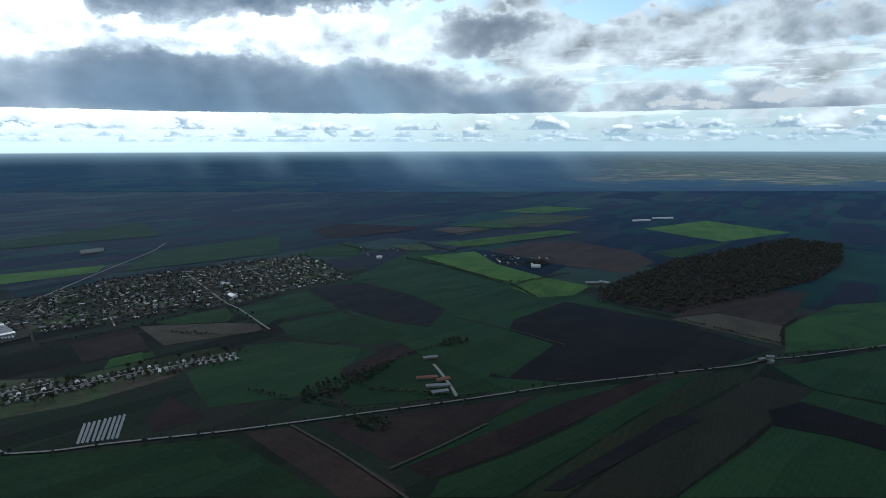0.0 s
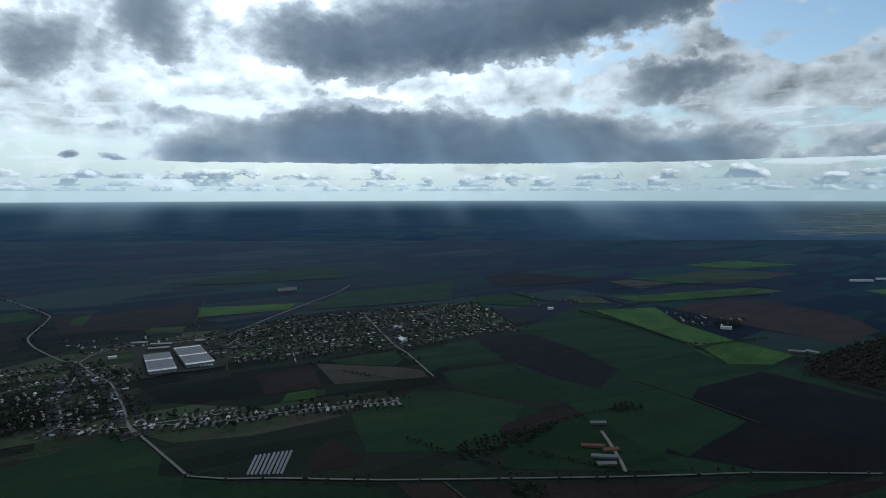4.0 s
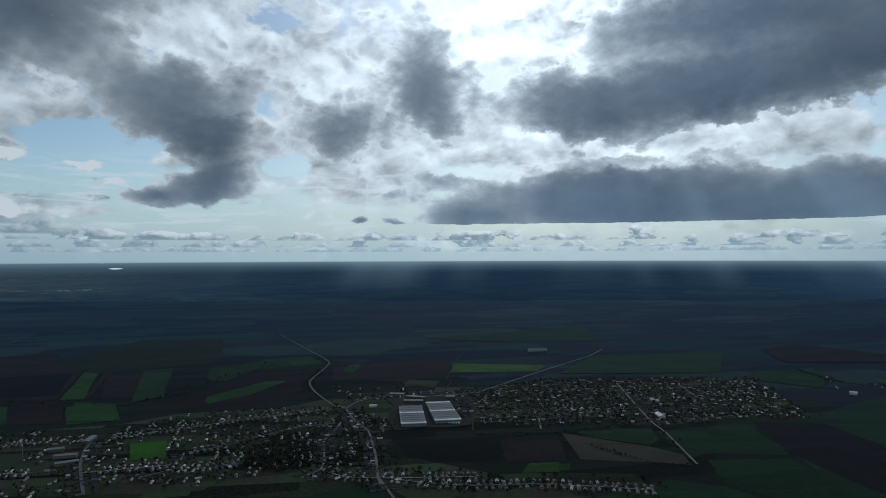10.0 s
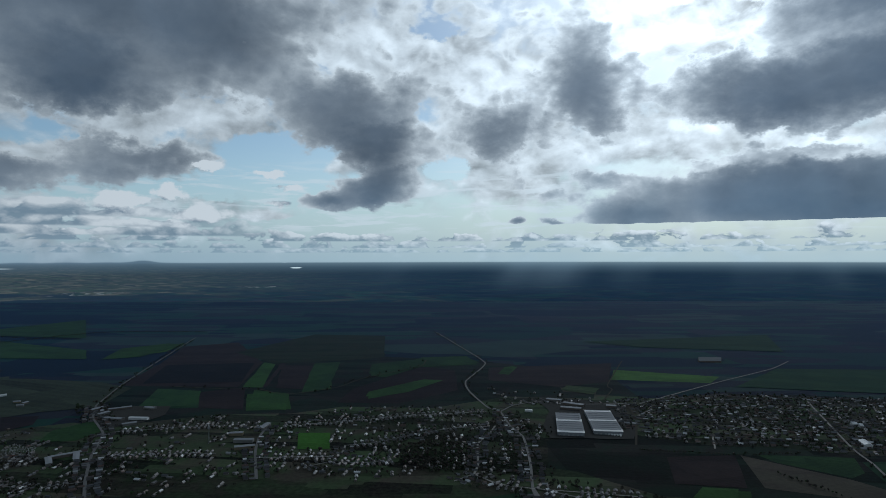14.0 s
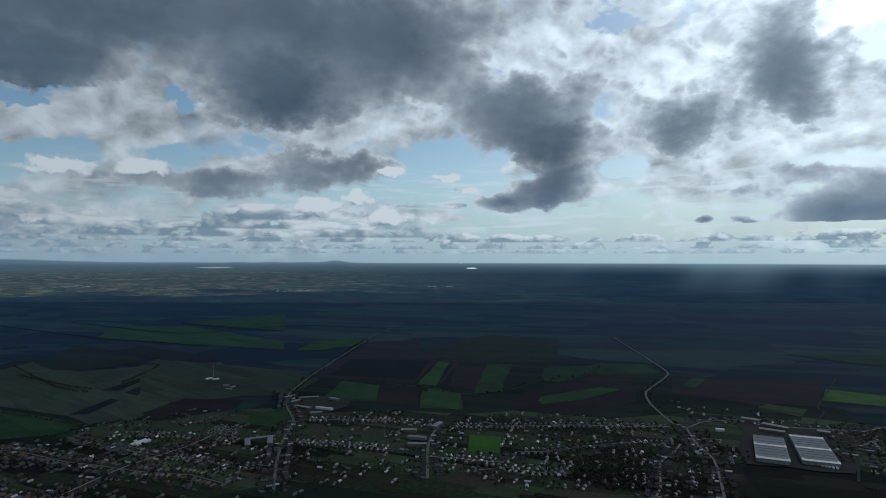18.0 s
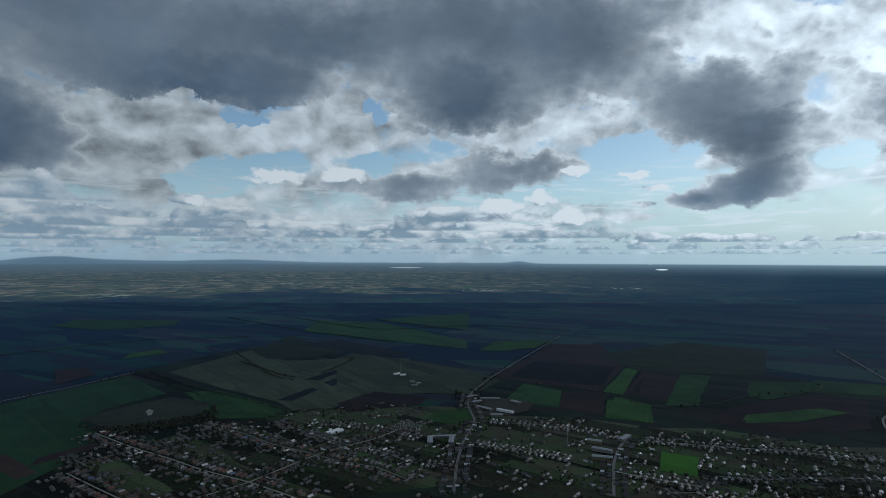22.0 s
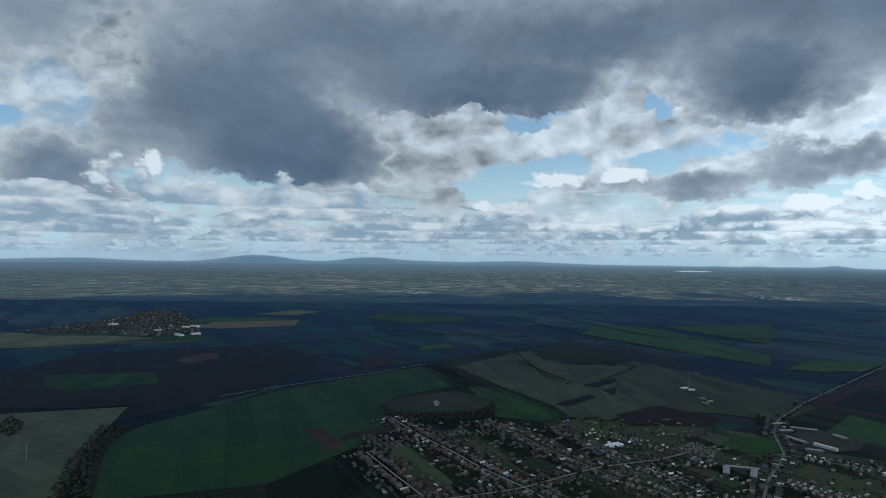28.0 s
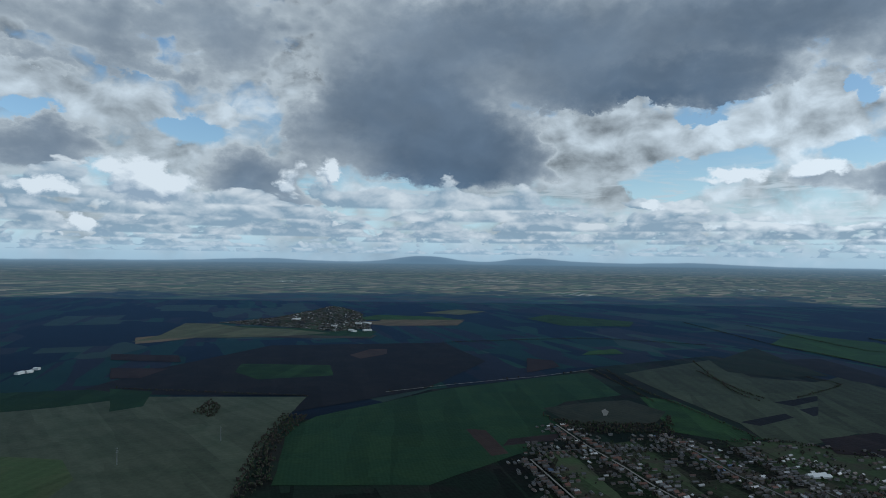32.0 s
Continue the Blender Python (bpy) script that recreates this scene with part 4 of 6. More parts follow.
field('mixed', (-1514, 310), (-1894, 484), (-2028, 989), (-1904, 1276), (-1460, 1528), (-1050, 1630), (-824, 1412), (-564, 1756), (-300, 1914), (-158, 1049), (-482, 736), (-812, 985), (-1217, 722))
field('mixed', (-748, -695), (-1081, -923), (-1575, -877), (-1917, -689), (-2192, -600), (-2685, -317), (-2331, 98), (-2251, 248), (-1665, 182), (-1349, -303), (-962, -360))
field('garden', (-1189, -439), (-1316, -350), (-1442, -260), (-1561, -16), (-1567, 178), (-1536, 299), (-1451, 340), (-1357, 371), (-1034, 246), (-952, -268))
field('garden', (-1455, 337), (-1400, 546), (-1285, 691), (-1261, 810), (-1105, 960), (-1067, 1180), (-838, 1381), (-677, 1162), (-757, 953), (-592, 752), (-672, 581), (-1030, 234))
field('garden', (-802, 1437), (-703, 1623), (-541, 1740), (-368, 1869), (-217, 1956), (-128, 1763), (-42, 1546), (-164, 1469), (-313, 1297), (-432, 1237), (-520, 1158), (-662, 1115), (-823, 1193), (-928, 1368))
field('garden', (-672, 822), (-614, 851), (-462, 856), (-355, 932), (-267, 984), (-234, 937), (-316, 822), (-405, 738), (-506, 693), (-599, 720))
field('wheat', (-1091, 1713), (-813, 1843), (-789, 1732), (-1010, 1569))
field('stubble', (-1041, 1371), (-964, 1434), (-930, 1376), (-1004, 1335))
field('wheat', (242, 2149), (808, 2482), (894, 2399), (356, 2055))
field('wheat', (163, 1879), (363, 1968), (395, 1721), (485, 1522), (371, 1441), (278, 1644))
field('wheat', (369, 1394), (478, 1523), (514, 1481), (578, 1390), (503, 1298), (408, 1286))
field('wheat', (1202, 2472), (1627, 2717), (1756, 2276), (1341, 2073), (1283, 2201))
field('grass', (958, 1874), (1333, 2060), (1384, 2068), (998, 1748))
field('stubble', (493, 2701), (803, 3102), (1149, 2977), (759, 2585))
field('wheat', (696, 3262), (1033, 3554), (1292, 3380), (923, 3145))
field('grass', (278, 2528), (492, 2618), (538, 2515), (357, 2378))
field('plough', (412, 1962), (627, 2173), (768, 2157), (910, 1903), (894, 1691), (737, 1533), (598, 1678))
field('grass', (841, 983), (917, 1037), (1074, 1138), (1208, 1149), (950, 854), (741, 837))
field('plough', (645, 1081), (877, 1273), (1026, 1318), (1085, 1249), (839, 983), (769, 1108))
field('stubble', (639, 1069), (764, 1100), (841, 991), (758, 873))
field('dark', (311, 1102), (464, 1240), (627, 1057), (730, 854), (580, 778), (320, 742), (198, 780))
field('grass2', (68, 995), (189, 1142), (256, 1070), (347, 929), (228, 772), (190, 814), (113, 899))
field('grass2', (-214, 986), (-134, 1001), (-6, 946), (-36, 755), (-84, 738), (-214, 708), (-287, 854))
field('dark', (-154, 1442), (-18, 1507), (97, 1363), (178, 1200), (128, 1064), (49, 1114), (-64, 1243))
field('grass2', (-51, 1585), (155, 1807), (343, 1451), (195, 1239), (97, 1363))
field('stubble', (-463, 1139), (-290, 1144), (-225, 1129), (-199, 1078), (-250, 1061), (-370, 1004))
field('grass', (-443, 1162), (-320, 1272), (-285, 1196), (-292, 1153), (-404, 1145))
field('grass2', (-304, 1256), (-159, 1423), (-63, 1228), (-190, 1163), (-210, 1110))
field('grass2', (-183, 1120), (-62, 1208), (59, 1052), (79, 1012), (4, 962), (-136, 1019))
field('wheat2', (-428, 924), (-379, 973), (-364, 940), (-426, 896))
field('plough2', (-284, 761), (-205, 674), (-265, 634), (-286, 674))
field('grass2', (-419, 582), (-168, 610), (-126, 570), (-28, 459), (-372, 497))
field('plough', (-150, 624), (-87, 633), (52, 463), (40, 452), (-19, 458))
field('plough2', (-59, 640), (0, 648), (255, 698), (42, 518), (9, 555))
field('olive2', (-18, 655), (15, 659), (36, 637), (16, 610), (1, 609))
field('grass2', (263, 699), (396, 729), (151, 539), (42, 512))
field('plough2', (289, 672), (425, 733), (474, 739), (178, 536), (78, 483), (55, 515))
field('grass2', (484, 740), (537, 752), (157, 439), (75, 448), (90, 482), (191, 535))
field('olive2', (541, 751), (613, 766), (625, 739), (429, 612), (215, 432), (163, 438))
field('plough3', (626, 734), (674, 675), (350, 436), (327, 420), (221, 431), (435, 608))
field('grass2', (671, 671), (732, 607), (547, 395), (332, 419), (476, 518))
field('grass2', (676, 772), (929, 831), (740, 615), (674, 675))
field('grass2', (-6, 937), (112, 887), (218, 726), (139, 709), (-16, 690), (-36, 755))
field('plough2', (-41, 840), (56, 956), (95, 919), (-21, 804))
field('grass2', (-1617, 468), (-1654, 618), (-1485, 550), (-1563, 446))
field('wheat2', (-1547, 702), (-1483, 782), (-1321, 707), (-1380, 621))
field('wheat2', (-1638, 729), (-1977, 960), (-1918, 971), (-1597, 768))
field('wheat2', (-1500, 841), (-1788, 1066), (-1761, 1091), (-1445, 894))
field('wheat', (-2419, 571), (-2632, 737), (-2649, 931), (-2455, 791))
field('wheat', (-1319, 921), (-1353, 1052), (-1351, 1197), (-1314, 1121), (-1280, 905))
field('grass', (-1584, 1122), (-1687, 1429), (-1604, 1560), (-1449, 1461), (-1569, 1245))
field('plough2', (-1654, 618), (-1631, 736), (-1395, 621), (-1484, 550))
field('plough2', (-1569, 795), (-1882, 976), (-1790, 1063), (-1502, 839))
field('plough2', (-2187, 686), (-2550, 895), (-2512, 1105), (-1981, 956), (-1647, 720), (-1894, 484))
field('plough2', (-1413, 944), (-1545, 1296), (-1428, 1337), (-1207, 1141), (-1195, 928), (-1305, 823))
field('plough2', (-1385, 1449), (-1162, 1811), (-994, 1537), (-1050, 1373), (-1243, 1300))
field('wheat2', (-1297, 1395), (-1352, 1509), (-1332, 1528), (-1259, 1405))
field('plough2', (-547, 1031), (-469, 1130), (-388, 983), (-473, 919))
field('wheat2', (-427, 885), (-437, 936), (-396, 969), (-376, 921))
field('meadow', (-750, -1586), (-927, -1483), (-1101, -1423), (-1329, -1085), (-1129, -971), (-1038, -915), (-859, -780), (-748, -695), (-540, -1022))
field('meadow2', (-569, -1436), (-715, -1144), (-736, -1095), (-695, -983), (-606, -918), (-458, -1150))
field('grass2', (-844, -1839), (-1118, -1565), (-1101, -1423), (-927, -1483), (-750, -1586))
field('dark', (-1074, -1630), (-1343, -1734), (-1925, -1837), (-2398, -1325), (-2077, -961), (-1567, -890), (-1195, -1006), (-1338, -1094), (-1107, -1460))
field('grass2', (-1088, -912), (-1194, -934), (-1596, -847), (-1917, -689), (-2069, -599), (-1799, -422), (-1641, -520), (-1512, -528), (-1403, -434), (-1216, -443), (-976, -502), (-843, -707))
field('plough', (-1289, -608), (-1303, -570), (-1189, -465), (-1158, -484))
field('plough2', (-1271, -503), (-1364, -433), (-1315, -421), (-1224, -493))
field('grass', (-1805, -377), (-1815, -293), (-1551, -75), (-1495, -119), (-1506, -239))
field('meadow3', (-2115, -498), (-2561, -312), (-2285, -152), (-2304, 87), (-2087, -45), (-1945, -100), (-1745, -112), (-1659, -127), (-1857, -301))
field('meadow3', (-1857, -301), (-1659, -127), (-1551, -75), (-1563, 12), (-1807, 147), (-1957, 236), (-2268, 275), (-2304, 87), (-2087, -45))
field('dark', (-1554, 12), (-1741, 142), (-1845, 222), (-1631, 195), (-1548, 67))
field('dark', (-1932, -74), (-2123, 46), (-2110, 64), (-1911, -31))
field('dark', (-1879, -17), (-2039, 86), (-2033, 110), (-1821, 12))
field('dark', (-1670, -127), (-1815, -45), (-1783, -27), (-1658, -87))
field('olive', (-1549, -542), (-1680, -460), (-1748, -393), (-1674, -285), (-1555, -284), (-1443, -438))
field('straw', (-3069, -2138), (-3319, -1732), (-3020, -1703), (-2814, -1985))
field('plough', (-1914, -1430), (-2078, -1459), (-2106, -1402), (-2015, -1336), (-1872, -1348))
field('straw', (-1760, -2471), (-2011, -2426), (-2147, -2324), (-2046, -2271), (-1754, -2271), (-1647, -2298))
field('stubble', (-1991, -2467), (-2267, -2463), (-2284, -2139), (-2434, -1700), (-2329, -1651), (-2016, -2171))
field('grass', (-2125, -2648), (-2315, -2520), (-2554, -1790), (-2375, -1686), (-2093, -2260))
field('meadow3', (-2302, 17), (-2443, 79), (-2185, 311), (-1978, 458), (-1833, 498), (-1654, 373), (-1694, 260), (-1689, 121), (-1751, 22))
field('plough2', (-1612, 23), (-1735, 123), (-1651, 254), (-1575, 230), (-1519, 49))
field('plough2', (-1945, 1010), (-1945, 1033), (-1597, 781), (-1597, 768))
field('olive2', (-2253, 980), (-2530, 1483), (-2263, 1687), (-1786, 1327), (-1830, 1166), (-1927, 974))
field('pitch', (-1131, 620), (-1087, 669), (-997, 611), (-1035, 565))
field('wheat2', (-1420, 214), (-1491, 250), (-1522, 337), (-1417, 326), (-1378, 270))
field('grass', (-1590, 444), (-1542, 506), (-1468, 462), (-1498, 415))
field('garden', (-2365, -2691), (-2761, -2659), (-3165, -2798), (-3626, -2975), (-3327, -2498), (-2635, -1884), (-2427, -1946), (-2432, -2288))
field('plough2', (551, 1252), (582, 1337), (978, 1710), (1613, 2099), (1728, 1944), (1452, 1596), (1198, 1380), (668, 1115))
# the next two dark plots are cloud shadows painted on the fields
field('dark', (559, 611), (626, 634), (682, 549), (627, 487), (595, 527), (537, 565))
field('dark', (299, 523), (410, 606), (448, 610), (451, 592), (362, 538), (219, 445), (195, 447))
field('dry', (-1666, -2356), (-1859, -2328), (-2008, -2138), (-2183, -2005), (-2370, -1918), (-2374, -2195), (-2287, -2414), (-2328, -2652), (-2248, -2797), (-1873, -2464))
field('straw', (-2791, -2165), (-3093, -2016), (-3270, -1704), (-3021, -1609), (-2786, -1891))
field('wheat2', (-2917, -2245), (-3252, -2305), (-3374, -1956), (-3306, -1724), (-3093, -2016))
field('dry', (-3535, -2160), (-3916, -2116), (-3887, -1882), (-3573, -1897))
field('grass', (-1568, -1599), (-1711, -1344), (-1583, -1220), (-1413, -1356), (-1455, -1499))
field('plough2', (-1374, -2011), (-1447, -2131), (-1560, -1911), (-1475, -1783))
field('plough2', (-1188, -1705), (-1285, -1865), (-1380, -1711), (-1243, -1646))
field('grass2', (-969, -1345), (-1111, -1579), (-1150, -1455), (-1041, -1330))
field('grass', (-3176, -148), (-3706, -89), (-3543, 254), (-2706, 578), (-2467, 526), (-2693, 310), (-2919, 83))
field('grass', (-3698, 232), (-4044, 866), (-3114, 665), (-3467, 396))
field('grass', (-3605, -1464), (-3946, -1459), (-3810, -883), (-3536, -835), (-3361, -1148))
field('wheat2', (-2523, -738), (-2640, -668), (-2537, -608), (-2411, -730))
field('olive2', (-2518, -296), (-3013, -197), (-2440, 51), (-2325, -100), (-2338, -225))
field('dark', (-2719, -96), (-2837, 30), (-2395, 277), (-2319, 230), (-2392, 104))
field('plough2', (-2222, -870), (-2225, -775), (-2117, -708), (-1958, -757))
field('grass', (-1531, 1087), (-1628, 1160), (-1576, 1317), (-1546, 1301), (-1482, 1102))
field('wheat2', (-1284, 902), (-1352, 953), (-1377, 1134), (-1353, 1161), (-1279, 1023))
field('wheat2', (-1299, 1402), (-1355, 1491), (-1348, 1534), (-1267, 1411))
field('meadow2', (-1021, 1346), (-1044, 1406), (-961, 1441), (-928, 1361))
field('grass', (-1692, 1418), (-1583, 1542), (-1464, 1487), (-1504, 1365))
field('grass', (-41, 1915), (-237, 1945), (-222, 2082), (-77, 2237), (-27, 2073))
field('meadow2', (78, 2138), (202, 2142), (231, 2015), (125, 2006))
field('stubble', (267, 2551), (348, 2641), (530, 2542), (372, 2372))
field('wheat2', (364, 2675), (550, 2781), (663, 2599), (597, 2545))
field('meadow2', (498, 2766), (831, 3050), (1032, 2977), (962, 2759), (689, 2615))
field('plough2', (-260, 2613), (-151, 2818), (239, 2658), (157, 2518), (-165, 2316))
field('wheat2', (-2421, 564), (-2656, 690), (-2687, 876), (-2599, 920), (-2393, 682))
field('grass', (-1598, 450), (-1774, 549), (-1665, 625), (-1495, 549))
field('grass', (-1466, 816), (-1837, 1073), (-1801, 1151), (-1451, 885))
field('wheat2', (-1403, 637), (-1578, 736), (-1473, 783), (-1322, 693))
field('wheat2', (-1310, 912), (-1352, 952), (-1379, 1167), (-1331, 1200), (-1277, 1024))
field('grass', (-1560, 1100), (-1695, 1208), (-1668, 1368), (-1545, 1227))
field('dark', (-2146, 696), (-1988, 930), (-1707, 758), (-1874, 539))
field('grass2', (-747, 2107), (-378, 2458), (-306, 2006), (-719, 1731))
field('grass2', (-1540, 2182), (-1105, 2980), (-863, 2497), (-1293, 2214))
BLOCKS['east'] = ((-802, 1437), (-703, 1623), (-541, 1740), (-368, 1869), (-217, 1956), (-128, 1763), (-42, 1546), (-164, 1469), (-313, 1297), (-432, 1237), (-520, 1158), (-662, 1115), (-753, 1185), (-850, 1359))
BLOCKS['centre'] = ((-1240, 666), (-1247, 801), (-1105, 960), (-1027, 1073), (-932, 1030), (-841, 1049), (-701, 883), (-633, 747), (-765, 663), (-833, 553), (-990, 477), (-1165, 588))
BLOCKS['west'] = ((-1254, -455), (-1411, -434), (-1467, -178), (-1578, -25), (-1624, 141), (-1463, 259), (-1379, 320), (-1404, 535), (-1287, 616), (-939, 437), (-999, 63), (-1106, -151), (-1065, -347))
BLOCKS['north'] = ((-1233, 1220), (-1113, 1231), (-1023, 1288), (-898, 1342), (-838, 1381), (-845, 1288), (-1005, 1110), (-1091, 1130))
BLOCKS['far'] = ((-2365, -2691), (-2761, -2659), (-3165, -2798), (-3626, -2975), (-3327, -2498), (-2635, -1884), (-2427, -1946), (-2432, -2288))
BLOCKS['hamlet'] = ((373, 1886), (606, 1795), (534, 1704), (405, 1682))
BLOCKS['hamlet2'] = ((-42, 2116), (211, 2035), (88, 1966), (-8, 1888))
HEDGES.append(((-2150, -569), (-1898, -401), (-1712, -227), (-1544, -85)))
HEDGES.append(((-2500, -358), (-2041, -190), (-1919, -105)))
HEDGES.append(((-2130, -601), (-1922, -453), (-1762, -331)))
HEDGES.append(((162, 1858), (276, 1628), (371, 1441), (406, 1280)))
HEDGES.append(((-36, 755), (15, 834), (95, 919), (195, 974)))
HEDGES.append(((643, 1077), (718, 958), (762, 876)))
HEDGES.append(((762, 876), (839, 983), (932, 1057)))
HEDGES.append(((532, 1238), (593, 1153), (643, 1077)))
HEDGES.append(((-384, 1083), (-247, 1046), (-199, 1078)))
HEDGES.append(((589, 1356), (782, 1519), (998, 1748)))
HEDGES.append(((-1118, -1565), (-1329, -1085)))
HEDGES.append(((-2398, -1325), (-2895, -862), (-2977, -377)))
HEDGES.append(((-599, 1029), (-469, 1130), (-391, 1228)))
HEDGES.append(((-180, 771), (-82, 713), (-16, 690)))
HEDGES.append(((7, 750), (131, 710)))
HEDGES.append(((-3996, -314), (-3187, 201), (-3296, 755), (-2958, 1146)))
HEDGES.append(((-1530, 112), (-1556, -42), (-1473, -164)))
HEDGES.append(((257, 1994), (428, 2086), (810, 2287)))
HEDGES.append(((119, 1855), (247, 1660), (356, 1459)))
HEDGES.append(((183, 2170), (235, 2057), (299, 1957)))
HEDGES.append(((259, 2330), (538, 2527), (695, 2509), (869, 2469)))
HEDGES.append(((-120, 2186), (-25, 2041), (56, 2003)))
HEDGES.append(((356, 1459), (434, 1466), (576, 1559)))
HEDGES.append(((-2294, -313), (-2033, -161), (-1956, -97)))
HEDGES.append(((-2369, -14), (-2296, 80), (-2017, -26)))
HEDGES.append(((-3698, 232), (-3295, 459), (-3056, 653)))
HEDGES.append(((-3951, -635), (-3176, -148), (-2919, 83), (-2669, 263)))
WOODS['hamlet_t'] = ((489, 1742), (553, 1762), (561, 1688), (481, 1653))
WOODS['wood_a'] = ((582, 1337), (737, 1493), (978, 1710), (1613, 2099), (1728, 1944), (1452, 1596), (1198, 1380), (919, 1221), (668, 1115), (551, 1252))
WOODS['belt_s'] = ((-1164, -1006), (-1184, -949), (-993, -848), (-843, -707), (-748, -695), (-832, -770), (-970, -883))
WOODS['belt_m'] = ((-1054, -1171), (-1177, -1265), (-1133, -1175), (-1060, -1101))
WOODS['quarryw'] = ((-1484, -524), (-1462, -443), (-1549, -277), (-1651, -273), (-1487, -230), (-1383, -403))
WOODS['pond'] = ((131, 961), (165, 992), (198, 981), (181, 948), (147, 932))
WOODS['row'] = ((-95, 761), (-4, 836), (53, 870), (-2, 774), (-35, 733), (-82, 713))
WOODS['main_v'] = ((-924, 716), (-903, 813), (-823, 813), (-740, 717), (-778, 662), (-858, 665))
WOODS['hook'] = ((-23, 663), (8, 665), (42, 638), (37, 613), (8, 603))


def smooth_way(pts, step=14.0):
    """A flowing line through the given places."""
    P = [Vector((*q, 0)) for q in pts]
    P = [P[0] * 2 - P[1]] + P + [P[-1] * 2 - P[-2]]
    out = []
    for i in range(1, len(P) - 2):
        a, b2, c, d = P[i - 1:i + 3]
        k = max(2, int((c - b2).length / step))
        for j in range(k):
            u = j / k
            q = 0.5 * ((2 * b2) + (c - a) * u + (2 * a - 5 * b2 + 4 * c - d) * u * u + (3 * b2 - a - 3 * c + d) * u ** 3)
            lin = b2.lerp(c, u)
            out.append(lin.lerp(q, 0.5))
    return out + [P[-2]]


def strip(name, way, width, mat, z, label, category="road"):
    bm = bmesh.new()
    left, right = [], []
    for i, q in enumerate(way):
        d = (way[min(i + 1, len(way) - 1)] - way[max(i - 1, 0)]).normalized()
        s = Vector((-d.y, d.x, 0)) * width / 2
        left.append(bm.verts.new(q + s + Vector((0, 0, z))))
        right.append(bm.verts.new(q - s + Vector((0, 0, z))))
    for i in range(len(way) - 1):
        bm.faces.new((right[i], right[i + 1], left[i + 1], left[i]))
    return tagged(part(name, bm, mat), label, category, "roads", "structure")


WAYS = {}
GRAVEL, DIRT = ("trk", "lane", "cross", "s3", "e3", "s4", "s5", "s7", "s12"), ("dirt", "ditch", "yardrd", "vil2", "trk2", "trk3", "trk4")
for i, (key, (width, *pts)) in enumerate(ROADS.items()):
    WAYS[key] = way = smooth_way(pts)
    if key in DIRT:
        strip("track", way, width * 0.55, M_TRACK, 1.72 + 0.01 * i, "pale dirt farm track between fields", "track")
    elif key in GRAVEL:
        strip("lane", way, width * 0.55, M_LANE, 1.72 + 0.01 * i, "pale gravel village lane", "lane")
    else:
        strip("road", way, width * 0.52, M_ROAD, 1.72 + 0.01 * i, "grey asphalt road through fields and village")


# ---- houses ----
def house_one(length, width, wall_h, rise, label, ell=False):
    """A gabled village house; its long side lies along x."""
    home = empty("house", label, "house", "village houses")
    hl, hw = length / 2, width / 2
    bm = prism([(-hw, 0), (hw, 0), (hw, wall_h), (0, wall_h + rise - 0.15), (-hw, wall_h)], -hl, hl)
    if ell:
        block(bm, hl - width * 0.8, hl - 0.3, -hw - 5.0, -hw + 0.2, 0, wall_h - 0.2)
    part("wall", bm, M_WALL, home)
    o, t = 0.5, 0.28
    prof = [(-hw - o, wall_h - o * rise / hw), (0, wall_h + rise), (hw + o, wall_h - o * rise / hw), (hw + o, wall_h - o * rise / hw + t),
            (0, wall_h + rise + t), (-hw - o, wall_h - o * rise / hw + t)]
    bm = prism(prof, -hl - o, hl + o)
    if ell:
        q = prism([(hl - width * 0.8 - o, wall_h - 0.3), (hl - width * 0.4, wall_h + rise * 0.7), (hl - 0.3 + o, wall_h - 0.3), (hl - width * 0.4, wall_h + rise * 0.7 + t)], -hw - 5.4, 0)
        bmesh.ops.rotate(q, verts=q.verts, cent=(0, 0, 0), matrix=Matrix.Rotation(radians(-90), 3, "Z"))
        me = bpy.data.meshes.new("tmp")
        q.to_mesh(me)
        q.free()
        bm.from_mesh(me)
        bpy.data.meshes.remove(me)
    part("roof", bm, M_ROOF, home)
    part("chimney", box(length * 0.2 - 0.35, length * 0.2 + 0.35, -0.35, 0.35, wall_h + rise * 0.6, wall_h + rise + 1.1, 0.05), M_BRICK, home)
    part("door", box(-0.5, 0.5, hw - 0.05, hw + 0.06, 0.1, 2.1), M_DOOR, home)
    for x in (-hl * 0.6, hl * 0.5):
        part("window", box(x - 0.7, x + 0.7, hw - 0.05, hw + 0.05, 1.0, 2.3), M_GLASS, home)
    part("window", box(-hl - 0.05, -hl + 0.05, -0.8, 0.8, 1.0, 2.3), M_GLASS, home)
    return home


rng = random.Random(7)
TAKEN = {}


def free(x, y, r):
    """True, and the place is taken, if nothing stands within r."""
    cx, cy = int(x // 20), int(y // 20)
    for i in range(cx - 1, cx + 2):
        for j in range(cy - 1, cy + 2):
            for a, b2 in TAKEN.get((i, j), ()):
                if (a - x) ** 2 + (b2 - y) ** 2 < r * r:
                    return False
    TAKEN.setdefault((cx, cy), []).append((x, y))
    return True


def inside(x, y, poly):
    hit = False
    for (x0, y0), (x1, y1) in zip(poly, poly[1:] + poly[:1]):
        if (y0 > y) != (y1 > y) and x < (x1 - x0) * (y - y0) / (y1 - y0) + x0:
            hit = not hit
    return hit


ROAD_CELLS = set()
for way in WAYS.values():
    for p0, p1 in zip(way, way[1:]):
        for k in range(5):
            q = p0.lerp(p1, k / 5)
            for i in (-1, 0, 1):
                for j in (-1, 0, 1):
                    ROAD_CELLS.add((int(q.x // 4) + i, int(q.y // 4) + j))


def on_road(x, y):
    return (int(x // 4), int(y // 4)) in ROAD_CELLS


